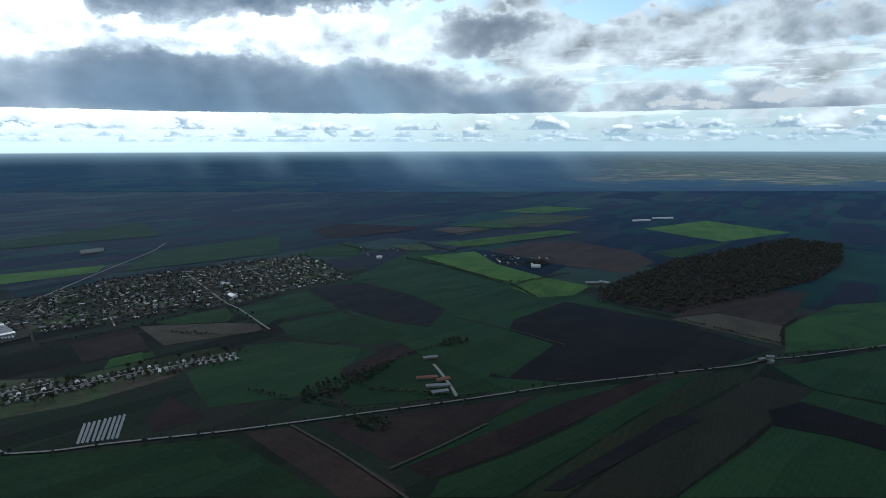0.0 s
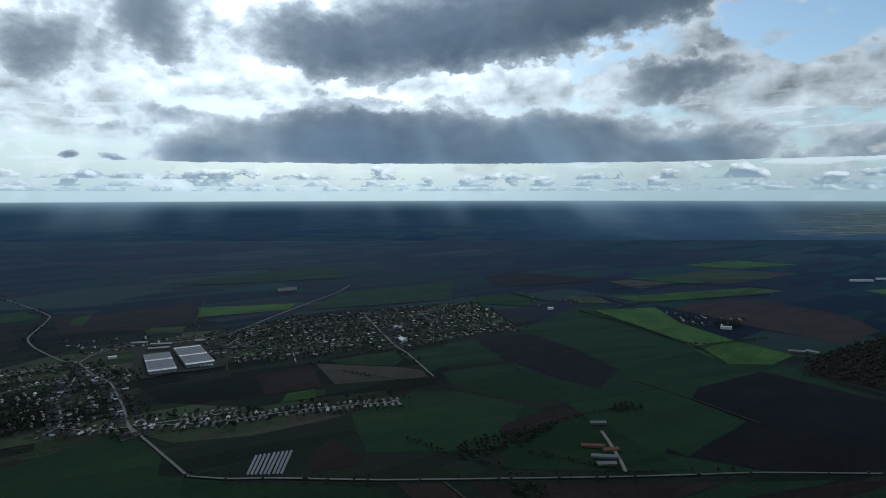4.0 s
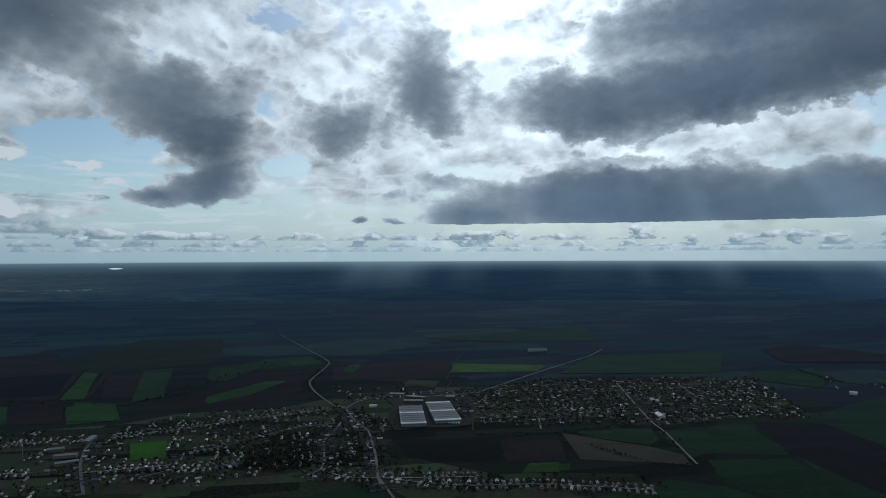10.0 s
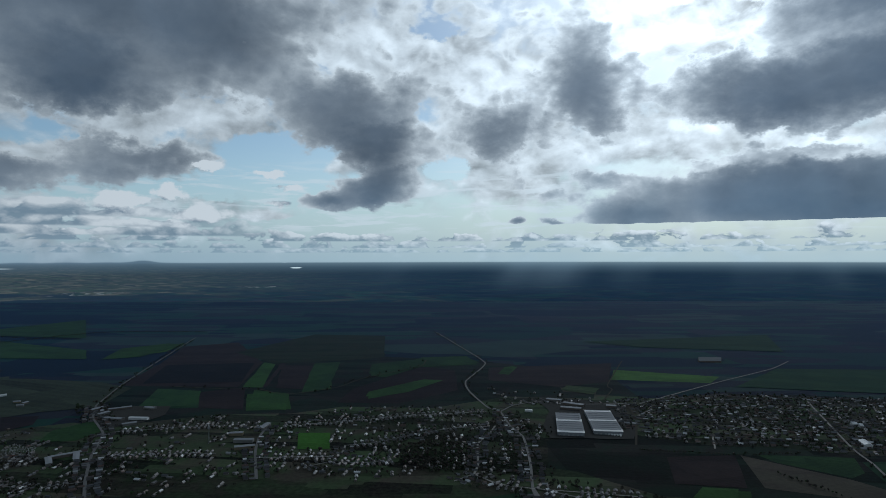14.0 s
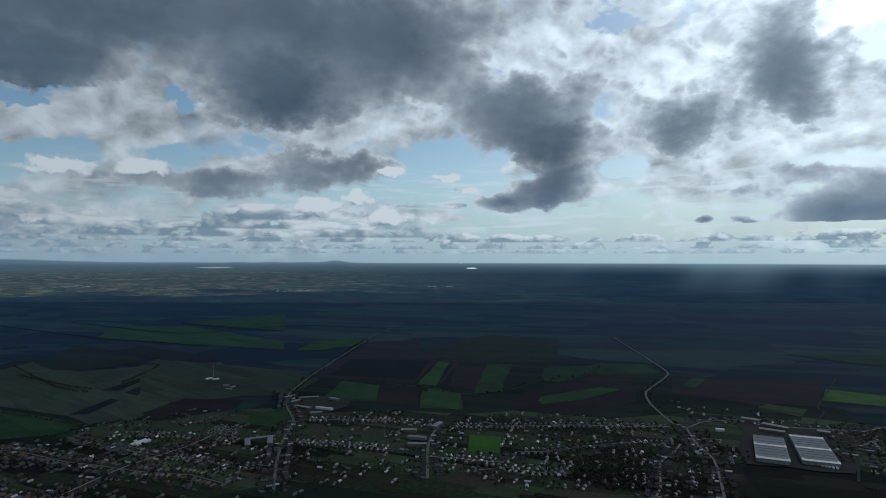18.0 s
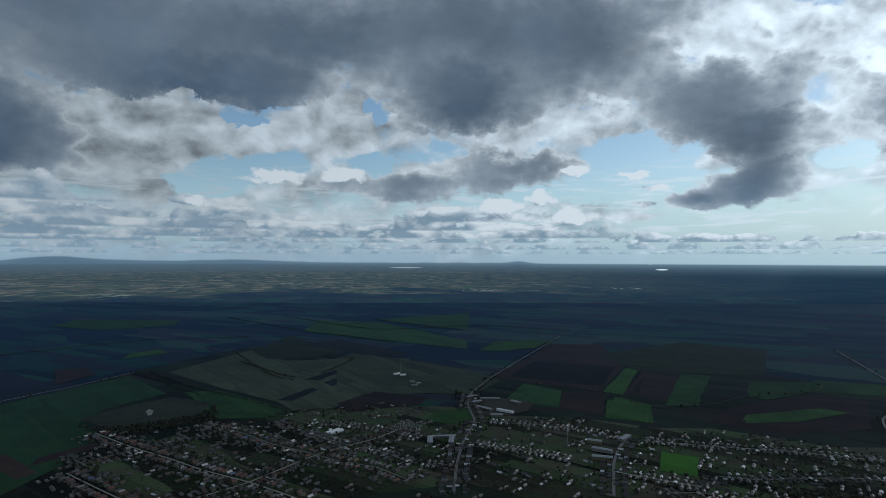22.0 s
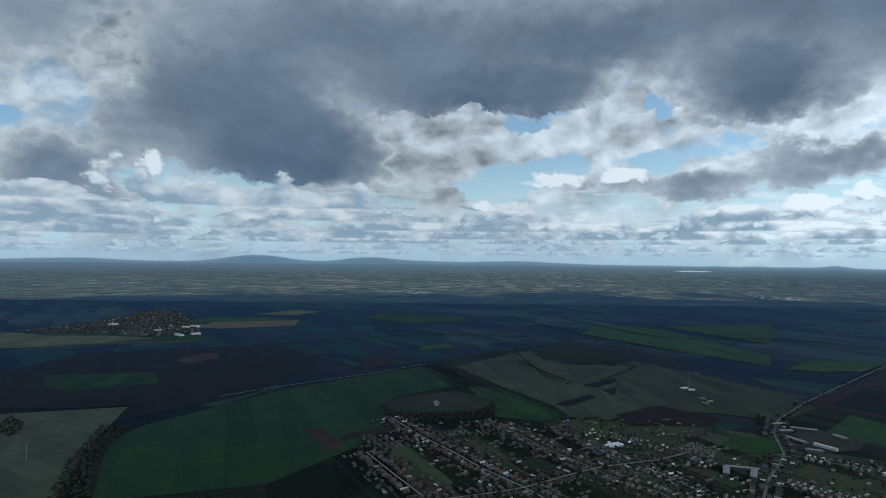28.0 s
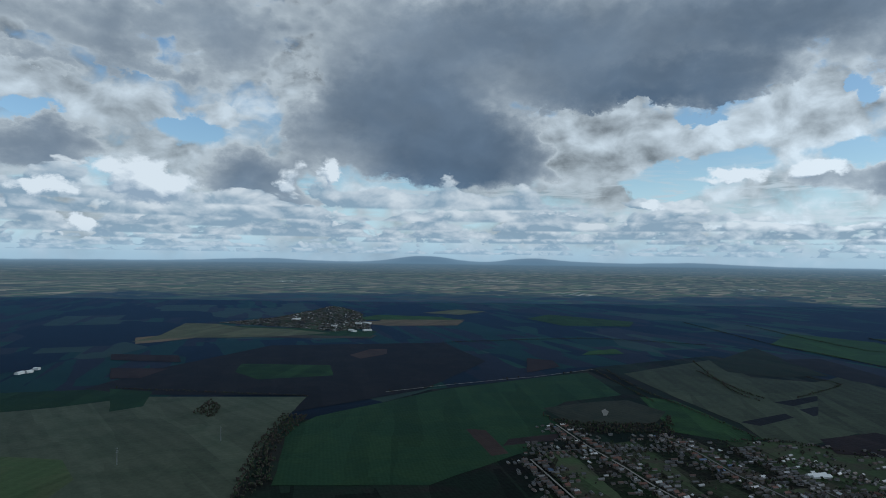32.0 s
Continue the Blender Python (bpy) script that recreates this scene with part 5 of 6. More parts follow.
KEEP_CLEAR = [
    ((-767, 988), (-724, 1028), (-818, 1153), (-853, 1120)),
    ((-722, 1047), (-681, 1088), (-785, 1229), (-821, 1186)),
    ((-346, 609), (-302, 622), (-323, 700), (-365, 671)),
    ((-1350, 1), (-1345, 35), (-1370, 38), (-1371, 4)),
    ((-1244, 201), (-1242, 250), (-1293, 264), (-1295, 212)),
    ((-1106, 471), (-1100, 511), (-1196, 555), (-1185, 504)),
    ((-1469, 391), (-1448, 422), (-1474, 429), (-1489, 399)),
    ((-1131, 620), (-1087, 669), (-997, 611), (-1035, 565)),
    ((-1420, 214), (-1491, 250), (-1522, 337), (-1417, 326), (-1378, 270)),
    ((-1590, 444), (-1542, 506), (-1468, 462), (-1498, 415)),
    ((-547, 1031), (-469, 1130), (-388, 983), (-473, 919)),
]


def kept(x, y):
    return any(inside(x, y, list(q)) for q in KEEP_CLEAR)


def along(way, spacing, setback, sides=(1, -1), skip=0.1):
    """Plots along a street: place and heading."""
    out, run = [], spacing / 2
    for a, b2 in zip(way, way[1:]):
        d = (b2 - a)
        size = d.length
        if size < 1e-6:
            continue
        d /= size
        while run < size:
            q = a + d * run
            for s in sides:
                if rng.random() > skip:
                    side = Vector((-d.y, d.x, 0)) * s
                    e = q + side * (setback + rng.uniform(-1.5, 3))
                    out.append((e.x, e.y, math.degrees(math.atan2(side.y, side.x)) + rng.gauss(0, 3)))
            run += spacing * rng.uniform(0.85, 1.2)
        run -= size
    return out


near_spots, far_spots, sheds = [], [], []
for key in ("s4", "s6", "s7", "s5", "s8", "s9", "s1", "row0", "s10", "s11", "cross", "south", "s2", "lane", "s3", "s12", "s13", "s14", "s15", "s16"):
    for spot in along(WAYS[key], 11.0, 17.0 if key in ("s1", "s2", "south") else 13.5):
        if not kept(spot[0], spot[1]) and not on_road(spot[0], spot[1]) and free(spot[0], spot[1], 8.5):
            (near_spots if len(near_spots) < 290 else far_spots).append(spot)
for key in ("eastrd", "e1", "e2", "diag", "yardrd", "vil2"):
    for spot in along(WAYS[key][:40], 21.0, 18.0):
        if any(inside(spot[0], spot[1], list(q)) for q in BLOCKS.values()) and not kept(spot[0], spot[1]) and free(spot[0], spot[1], 15.0):
            far_spots.append(spot)
for key, (turn, dx, dy, chance) in {"east": (-62, 13, 19, 0.70), "centre": (48, 15, 22, 0.42), "west": (40, 16, 24, 0.26), "north": (35, 24, 34, 0.5),
                                    "far": (20, 20, 28, 0.7), "hamlet": (0, 24, 34, 0.6), "hamlet2": (10, 26, 36, 0.45)}.items():
    poly = list(BLOCKS[key])
    cx, cy = sum(q[0] for q in poly) / len(poly), sum(q[1] for q in poly) / len(poly)
    reach = max(math.hypot(q[0] - cx, q[1] - cy) for q in poly)
    c, s = math.cos(radians(turn)), math.sin(radians(turn))
    for i in range(int(-reach / dx), int(reach / dx) + 1):
        for j in range(int(-reach / dy), int(reach / dy) + 1):
            u, v = i * dx + rng.gauss(0, 3), j * dy + rng.gauss(0, 4)
            x, y = cx + u * c - v * s, cy + u * s + v * c
            if rng.random() < chance and inside(x, y, poly) and not on_road(x, y) and not kept(x, y) and free(x, y, 9.0):
                far_spots.append((x, y, turn + 90 + rng.choice((0, 0, 0, 90)) + rng.gauss(0, 5)))

KINDS = [house_one(10.5, 5.0, 2.7, 1.9, "long gabled village house with tiled roof"),
         house_one(8, 7.0, 2.8, 2.7, "square village house with steep tiled roof"),
         house_one(13, 4.8, 2.6, 1.7, "long low farmhouse with tiled roof"),
         house_one(8.8, 6.6, 4.6, 2.0, "two-storey plastered house with tiled roof")]
for i, (x, y, turn) in enumerate(near_spots):
    kind = KINDS[rng.choice((0, 0, 1, 2, 2, 3)) if i >= 4 else i]
    if i < 4:
        kind.matrix_basis = pose(x, y, 0, 0, 0, turn)
    else:
        copy_thing(kind, pose(x, y, 0, 0, 0, turn))

# the further houses, too many to count, and outbuildings behind the near ones
for x, y, turn in near_spots:
    c, s = math.cos(radians(turn)), math.sin(radians(turn))
    for r in (13, 21, 30):
        q = (x + c * r + rng.gauss(0, 2), y + s * r + rng.gauss(0, 2))
        if rng.random() < 0.6 and not on_road(*q) and not kept(*q) and free(*q, 7.5):
            sheds.append((*q, turn + rng.choice((0, 90))))

wv, wf, rv, rf = [], [], [], []
for x, y, turn, first in [(*q, 0) for q in far_spots] + [(*q, 1) for q in sheds]:
    for shed in range(first, rng.choice((1, 2, 2)) if not first else 2):
        l, wd, h, rise = (rng.uniform(2.8, 5.4), rng.uniform(1.9, 2.8), rng.uniform(2.2, 2.9), rng.uniform(1.2, 2.0)) if not shed else (rng.uniform(2.5, 5), rng.uniform(1.8, 2.6), 2.2, 1.2)
        c, s = math.cos(radians(turn)), math.sin(radians(turn))
        ox, oy = (x, y) if not shed else (x - c * 12 + s * rng.uniform(-5, 5), y - s * 12 - c * rng.uniform(-5, 5))
        put = lambda a, b2, z: (ox + a * c - b2 * s, oy + a * s + b2 * c, z)
        k = len(wv)
        for a in (-l, l):
            wv += [put(a, -wd, 0), put(a, wd, 0), put(a, wd, h), put(a, 0, h + rise), put(a, -wd, h)]
        wf += [(k, k + 1, k + 2, k + 3, k + 4), (k + 9, k + 8, k + 7, k + 6, k + 5), (k + 1, k + 6, k + 7, k + 2), (k + 5, k, k + 4, k + 9)]
        k = len(rv)
        drop = 0.5 * rise / wd
        for a in (-l - 0.5, l + 0.5):
            rv += [put(a, -wd - 0.5, h - drop), put(a, 0, h + rise), put(a, wd + 0.5, h - drop), put(a, wd + 0.5, h - drop + 0.3), put(a, 0, h + rise + 0.3), put(a, -wd - 0.5, h - drop + 0.3)]
        rf += [(k + 5, k + 4, k + 10, k + 11), (k + 4, k + 3, k + 9, k + 10), (k, k + 6, k + 7, k + 1), (k + 1, k + 7, k + 8, k + 2), (k, k + 1, k + 4, k + 5),
               (k + 1, k + 2, k + 3, k + 4), (k + 7, k + 6, k + 11, k + 10), (k + 8, k + 7, k + 10, k + 9), (k + 2, k + 8, k + 9, k + 3), (k + 6, k, k + 5, k + 11)]
village = empty("village_houses", "many small gabled houses with red, brown and grey roofs", "houses", kind="stuff")
ob = new("wall", mesh_of("wall", wv, wf, M_WALL_FAR))
ob.parent = village
tagged(ob, kind="stuff")
ob = new("roof", mesh_of("roof", rv, rf, M_ROOF_FAR))
ob.parent = village
tagged(ob, kind="stuff")


# ---- trees ----
ICO = bmesh.new()
bmesh.ops.create_icosphere(ICO, subdivisions=1, radius=1.0)
ICO_V = np.array([v.co[:] for v in ICO.verts])
ICO_F = np.array([[v.index for v in f.verts] for f in ICO.faces])
ICO.free()


def clumps(name, spots, label, category, seed=1):
    """Crowns seen from afar: ragged clumps, several to a tree. spots: x, y, height."""
    g = np.random.default_rng(seed)
    V, F = [], []
    k = 0
    for x, y, h in spots:
        for c in range(3):
            r = h * g.uniform(0.16, 0.30)
            at = np.array([x + g.normal(0, h * 0.16), y + g.normal(0, h * 0.16), h * g.uniform(0.4, 0.8)])
            V.append(ICO_V * (g.uniform(0.6, 1.3, (len(ICO_V), 1)) * np.array([r, r, r * 1.1])) + at)
            F.append(ICO_F + k)
            k += len(ICO_V)
        # trunk
        V.append(np.array([[x - 0.25, y, 0], [x + 0.25, y - 0.2, 0], [x, y + 0.25, 0], [x, y, h * 0.7]]))
        F.append(np.array([[0, 1, 3], [1, 2, 3], [2, 0, 3]]) + k)
        k += 4
    return tagged(new(name, mesh_of(name, np.concatenate(V).tolist(), np.concatenate(F).tolist(), M_LEAF_FAR)), label, category, kind="stuff")


def tree(height, seed, label):
    """Trunk with limbs, and a crown of many small ragged leaf clumps."""
    g = random.Random(seed)
    t = empty("tree", label, "tree", "village trees")
    bm = bmesh.new()
    bmesh.ops.create_cone(bm, cap_ends=True, segments=7, radius1=0.035 * height, radius2=0.012 * height, depth=height * 0.6, matrix=Matrix.Translation((0, 0, height * 0.3)))
    for i in range(6):
        turn, tip = g.uniform(0, 6.28), g.uniform(0.5, 0.9)
        bmesh.ops.create_cone(bm, cap_ends=False, segments=5, radius1=0.012 * height, radius2=0.003 * height, depth=height * 0.4,
                              matrix=Matrix.Translation((0, 0, height * g.uniform(0.3, 0.5))) @ Matrix.Rotation(turn, 4, "Z") @ Matrix.Rotation(tip, 4, "Y") @ Matrix.Translation((0, 0, height * 0.2)))
    part("trunk", bm, M_BARK, t)
    V, F = [], []
    for i in range(90):
        a, e, r = g.uniform(0, 6.28), math.asin(g.uniform(-0.7, 1)), height * 0.32 * g.uniform(0.35, 1.0) ** 0.5
        c = Vector((math.cos(a) * math.cos(e) * r, math.sin(a) * math.cos(e) * r, height * 0.62 + math.sin(e) * r * 1.15))
        for j in range(5):
            o = Vector((g.gauss(0, 1), g.gauss(0, 1), g.gauss(0, 1))) * height * 0.035
            k = len(V)
            for q in range(3):
                V.append(c + o + Vector((g.gauss(0, 1), g.gauss(0, 1), g.gauss(0, 1))) * height * 0.035)
            F.append((k, k + 1, k + 2))
    ob = new("crown", mesh_of("crown", V, F, M_LEAF))
    ob.parent = t
    return t


TREES = [tree(9, 1, "bare-looking garden tree in early spring"), tree(12, 2, "tall dark village tree"), tree(7, 3, "small round fruit tree")]
made = 0
tree_far = []
for x, y, turn in near_spots + far_spots:
    for i in range(rng.choice((1, 2, 3, 4))):
        a, r = rng.uniform(0, 6.28), rng.uniform(8, 24)
        tx, ty = x + math.cos(a) * r, y + math.sin(a) * r
        if on_road(tx, ty) or kept(tx, ty) or not free(tx, ty, 3.6):
            continue
        if made < 290 and rng.random() < 0.3:
            kind, m4 = TREES[rng.randrange(3) if made >= 3 else made], pose(tx, ty, 0, 0, 0, rng.uniform(0, 360))
            if made < 3:
                kind.matrix_basis = m4
            else:
                copy_thing(kind, m4)
            made += 1
        else:
            tree_far.append((tx, ty, rng.uniform(3.5, 8)))
clumps("garden_trees", tree_far, "dark garden trees and bushes among village houses", "trees", 3)
for i, (key, poly) in enumerate(WOODS.items()):
    poly = list(poly)
    xs, ys = [q[0] for q in poly], [q[1] for q in poly]
    area = (max(xs) - min(xs)) * (max(ys) - min(ys))
    gap = max(7.0, math.sqrt(area / 9000))
    got = []
    x = min(xs)
    while x < max(xs):
        y = min(ys)
        while y < max(ys):
            a, b2 = x + rng.uniform(-1, 1) * gap, y + rng.uniform(-1, 1) * gap
            if inside(a, b2, poly) and rng.random() < 0.85 and not on_road(a, b2):
                got.append((a, b2, rng.uniform(8.0, 13.0) if key == "wood_a" else rng.uniform(5.0, 8.0)))
            y += gap
        x += gap
    if got:
        clumps("woodland", got, "dark leafless woodland between fields", "woodland", 10 + i)
lines = []
for key, gap, chance in (("main", 16, 0.45), ("nw", 12, 0.3), ("ditch", 12, 0.22), ("north", 22, 0.35), ("e1", 20, 0.25), ("trk", 30, 0.2)):
    for x, y, turn in along(WAYS[key], gap, 8.0, skip=1 - chance):
        if free(x, y, 7.0):
            lines.append((x, y, rng.uniform(4, 10)))
clumps("roadside_trees", lines, "rows of dark roadside trees and scrub", "trees", 5)

for i, pts in enumerate(HEDGES):
    got = [(x, y, rng.uniform(3.5, 7.5)) for x, y, turn in along(smooth_way(list(pts), 30.0), 5.5, 0.5, sides=(1,), skip=0.12) if not on_road(x, y)]
    if got:
        clumps("hedgerow", got, "uneven dark hedgerow with small trees between fields", "hedge", 40 + i)


# ---- large buildings and works ----
def frame_of(p0, p1):
    """Length and heading of the line from p0 to p1."""
    return math.hypot(p1[0] - p0[0], p1[1] - p0[1]), math.degrees(math.atan2(p1[1] - p0[1], p1[0] - p0[0]))


def factory_hall(x, y, turn, width, length, bays, label):
    """A long hall with many low parallel gables; its length lies along y."""
    hall = empty("factory_hall", label, "factory", "factory halls")
    part("wall", box(-width / 2, width / 2, -length / 2, length / 2, 0, 8.0, 0.1), M_SHED, hall)
    step = length / bays
    for i in range(bays):
        y0 = -length / 2 + i * step
        bm = prism([(y0, 8.0), (y0 + step, 8.0), (y0 + step, 8.4), (y0 + step * 0.5, 10.2), (y0, 8.4)], -width / 2 - 0.6, width / 2 + 0.6)
        part("roof_bay", bm, M_SHED if i % 5 else M_WHITE, hall)
        part("roof_light", box(-width / 2 + 3, width / 2 - 3, y0 + step * 0.44, y0 + step * 0.56, 9.9, 10.5, 0.05), M_SHED, hall)
    for i in range(6):
        xx = -width / 2 + (i + 0.5) * width / 6
        part("loading_door", box(xx - 2, xx + 2, -length / 2 - 0.1, -length / 2 + 0.05, 0.1, 4.5), M_CONC, hall)
    hall.matrix_basis = pose(x, y, 0, 0, 0, turn)
    return hall


def shed_thing(name, x, y, turn, length, width, height, mat, label, category, rise=2.0):
    t = empty(name, label, category)
    part("wall", prism([(-width / 2, 0), (width / 2, 0), (width / 2, height), (0, height + rise - 0.1), (-width / 2, height)], -length / 2, length / 2), M_WALL if mat is not M_WHITE else M_WHITE, t)
    part("roof", prism([(-width / 2 - 0.4, height - 0.1), (0, height + rise), (width / 2 + 0.4, height - 0.1), (width / 2 + 0.4, height + 0.2), (0, height + rise + 0.3), (-width / 2 - 0.4, height + 0.2)], -length / 2 - 0.4, length / 2 + 0.4), mat, t)
    for i in range(max(2, int(length / 6))):
        xx = -length / 2 + (i + 0.5) * length / max(2, int(length / 6))
        part("window", box(xx - 0.8, xx + 0.8, width / 2 - 0.05, width / 2 + 0.06, 1.0, 2.4), M_GLASS, t)
    t.matrix_basis = pose(x, y, 0, 0, 0, turn)
    return t


factory_hall(-790, 1072, 39.1, 53, 157, 9, 'grey ribbed factory hall beside the village')
factory_hall(-752, 1138, 41.7, 57, 173, 11, 'pale grey ribbed factory hall with white end bay')

def solar_row(a, b, label):
    """A long tilted table of panels on posts, from a to b."""
    length, turn = frame_of(a, b)
    row = empty("solar_panel_row", label, "solar panels", "solar farm")
    count = max(4, int(length / 8))
    for i in range(count):
        x0 = -length / 2 + i * length / count
        bm = prism([(-1.5, 0.9), (1.5, 2.3), (1.5, 2.38), (-1.5, 0.98)], x0 + 0.06, x0 + length / count - 0.06)
        part("panel", bm, M_PANEL, row)
    for i in range(5):
        x0 = -length / 2 + 1 + i * (length - 2) / 4
        part("post", box(x0 - 0.08, x0 + 0.08, -0.08, 0.08, 0, 1.8), M_STEEL, row)
    row.matrix_basis = pose((a[0] + b[0]) / 2, (a[1] + b[1]) / 2, 0, 0, 0, turn)



solar_row((-346, 612), (-363, 671), 'row of blue-grey solar panels on grass')
solar_row((-341, 613), (-358, 674), 'row of blue-grey solar panels on grass')
solar_row((-336, 614), (-353, 677), 'row of blue-grey solar panels on grass')
solar_row((-330, 616), (-348, 680), 'row of blue-grey solar panels on grass')
solar_row((-325, 617), (-342, 684), 'row of blue-grey solar panels on grass')
solar_row((-320, 618), (-337, 687), 'row of blue-grey solar panels on grass')
solar_row((-314, 620), (-332, 690), 'row of blue-grey solar panels on grass')
solar_row((-309, 621), (-327, 693), 'row of blue-grey solar panels on grass')
solar_row((-304, 622), (-322, 696), 'row of blue-grey solar panels on grass')
shed_thing('barn', 100, 784, 3, 33, 9, 3.5, M_BRICK, 'long red-roofed barn of a lone farm', 'barn', 2)
shed_thing('barn', 114, 749, 3, 37, 9, 3.5, M_SHED, 'long grey-roofed barn of a lone farm', 'barn', 2)
shed_thing('barn', 114, 725, 14, 26, 9, 3.5, M_SHED, 'low grey farm shed beside a lane', 'barn', 2)
shed_thing('barn', 113, 878, 12, 25, 9, 3.5, M_SHED, 'low grey-roofed outbuilding of a lone farm', 'barn', 2)
shed_thing('barn', 124, 774, 22, 23, 9, 3.5, M_BRICK, 'long red-roofed stable of a lone farm', 'barn', 2)
shed_thing('polytunnel', -1359, 16, 134, 36, 10, 3, M_WHITE, 'bright white polytunnel greenhouse in the village', 'greenhouse', 2.5)
shed_thing('polytunnel', -1355, 23, 130, 33, 10, 3, M_WHITE, 'bright white polytunnel greenhouse in the village', 'greenhouse', 2.5)
shed_thing('school_wing', -1283, 234, 88, 52, 10, 5, M_SHED, 'flat grey school wing with pale walls', 'school', 0.6)
shed_thing('school_wing', -1262, 205, -8, 44, 10, 5, M_SHED, 'flat grey school wing with pale walls', 'school', 0.6)
shed_thing('school_wing', -1258, 247, -13, 48, 10, 5, M_SHED, 'flat grey school wing with pale walls', 'school', 0.6)
shed_thing('yard_hall', -1463, 411, 43, 43, 9, 6, M_WHITE, 'long white-roofed depot hall', 'hall', 1.5)
shed_thing('yard_shed', -1500, 370, 34, 45, 12, 5, M_SHED, 'grey-roofed depot shed by the road', 'shed', 1.2)
shed_thing('yard_shed', -1595, 407, 81, 50, 12, 5, M_SHED, 'grey-roofed depot shed by the road', 'shed', 1.2)
shed_thing('yard_shed', -1568, 365, 120, 29, 12, 5, M_SHED, 'grey-roofed depot shed by the road', 'shed', 1.2)
shed_thing('yard_shed', -1433, 383, 81, 28, 12, 5, M_SHED, 'grey-roofed depot shed by the road', 'shed', 1.2)
shed_thing('yard_shed', -1625, 364, 118, 32, 12, 5, M_SHED, 'grey-roofed depot shed by the road', 'shed', 1.2)
shed_thing('yard_shed', -1550, 461, 28, 30, 12, 5, M_SHED, 'grey-roofed depot shed by the road', 'shed', 1.2)
shed_thing('white_hall', -383, 1516, 44, 10, 12, 5, M_WHITE, 'small white hall among village houses', 'hall', 3)
shed_thing('white_hall', -371, 1514, 44, 7, 12, 5, M_WHITE, 'small white hall among village houses', 'hall', 3)
shed_thing('white_hall', -327, 1372, -58, 32, 14, 6, M_WHITE, 'large white-roofed hall at the village edge', 'hall', 3)
shed_thing('white_hall', -926, 1101, 44, 17, 10, 5, M_WHITE, 'white flat building at the crossroads', 'hall', 0.6)
shed_thing('glasshouse', -950, 2076, 43, 73, 13, 5, M_GLASSHOUSE, 'long pale glasshouse on a dark field', 'glasshouse', 2)
shed_thing('glasshouse', -957, 2091, 43, 73, 13, 5, M_GLASSHOUSE, 'long pale glasshouse on a dark field', 'glasshouse', 2)
shed_thing('glasshouse', -964, 2106, 43, 74, 13, 5, M_GLASSHOUSE, 'long pale glasshouse on a dark field', 'glasshouse', 2)
shed_thing('glasshouse', -971, 2122, 43, 74, 13, 5, M_GLASSHOUSE, 'long pale glasshouse on a dark field', 'glasshouse', 2)
shed_thing('glasshouse', -978, 2138, 43, 75, 13, 5, M_GLASSHOUSE, 'long pale glasshouse on a dark field', 'glasshouse', 2)
shed_thing('farm_shed', -1842, 237, 71, 15, 9, 4, M_SHED, 'grey shed of an isolated farmyard', 'shed', 2)
shed_thing('farm_shed', -1815, 250, 126, 16, 9, 4, M_SHED, 'grey shed of an isolated farmyard', 'shed', 2)
shed_thing('farm_shed', -1791, 237, 72, 15, 9, 4, M_SHED, 'grey shed of an isolated farmyard', 'shed', 2)
shed_thing('farm_shed', -1971, 203, 124, 21, 9, 4, M_WHITE, 'pale shed of an isolated farmyard', 'shed', 2)
shed_thing('farm_shed', -1953, 221, 100, 17, 9, 4, M_WHITE, 'pale shed of an isolated farmyard', 'shed', 2)
shed_thing('town_hall_block', -1203, 520, 57, 27, 12, 6, M_SHED, 'grey-blue roofed public building in the village centre', 'building', 1)
shed_thing('town_hall_block', -1149, 512, 48, 37, 12, 6, M_SHED, 'grey-blue roofed public building in the village centre', 'building', 1)
shed_thing('town_hall_block', -1107, 494, 66, 36, 12, 6, M_SHED, 'grey-blue roofed public building in the village centre', 'building', 1)
shed_thing('town_hall_block', -1214, 587, 131, 40, 12, 6, M_SHED, 'grey-blue roofed public building in the village centre', 'building', 1)
shed_thing('factory_annex', -952, 1228, 24, 36, 14, 6, M_SHED, 'low grey factory annex', 'factory', 1)
shed_thing('factory_annex', -891, 1227, 16, 51, 14, 6, M_SHED, 'low grey factory annex', 'factory', 1)
shed_thing('factory_annex', -872, 1190, 30, 47, 14, 6, M_SHED, 'low grey factory annex', 'factory', 1)
shed_thing('factory_annex', -819, 1276, 29, 23, 14, 6, M_SHED, 'low grey factory annex', 'factory', 1)
shed_thing('depot_hall', -2748, -2054, 117, 34, 20, 8, M_WHITE, 'white hall at the edge of a far village', 'hall', 2)
shed_thing('depot_hall', -2801, -2039, 82, 48, 20, 8, M_WHITE, 'white hall at the edge of a far village', 'hall', 2)
shed_thing('depot_hall', -2542, -1837, 149, 41, 20, 8, M_WHITE, 'white hall at the edge of a far village', 'hall', 2)
shed_thing('depot_hall', -2589, -2084, 117, 27, 20, 8, M_WHITE, 'white hall at the edge of a far village', 'hall', 2)
shed_thing('depot_hall', -2733, -2483, 160, 44, 20, 8, M_WHITE, 'white hall at the edge of a far village', 'hall', 2)
shed_thing('depot_hall', -2484, -1880, 66, 56, 20, 8, M_WHITE, 'white hall at the edge of a far village', 'hall', 2)
shed_thing('farm_shed', -1084, -1987, -153, 27, 14, 6, M_WHITE, 'pale farm shed by a tree belt', 'shed', 2)
shed_thing('farm_shed', -1110, -1989, -167, 20, 14, 6, M_WHITE, 'pale farm shed by a tree belt', 'shed', 2)
shed_thing('farm_shed', -1146, -2018, 125, 16, 14, 6, M_WHITE, 'pale farm shed by a tree belt', 'shed', 2)
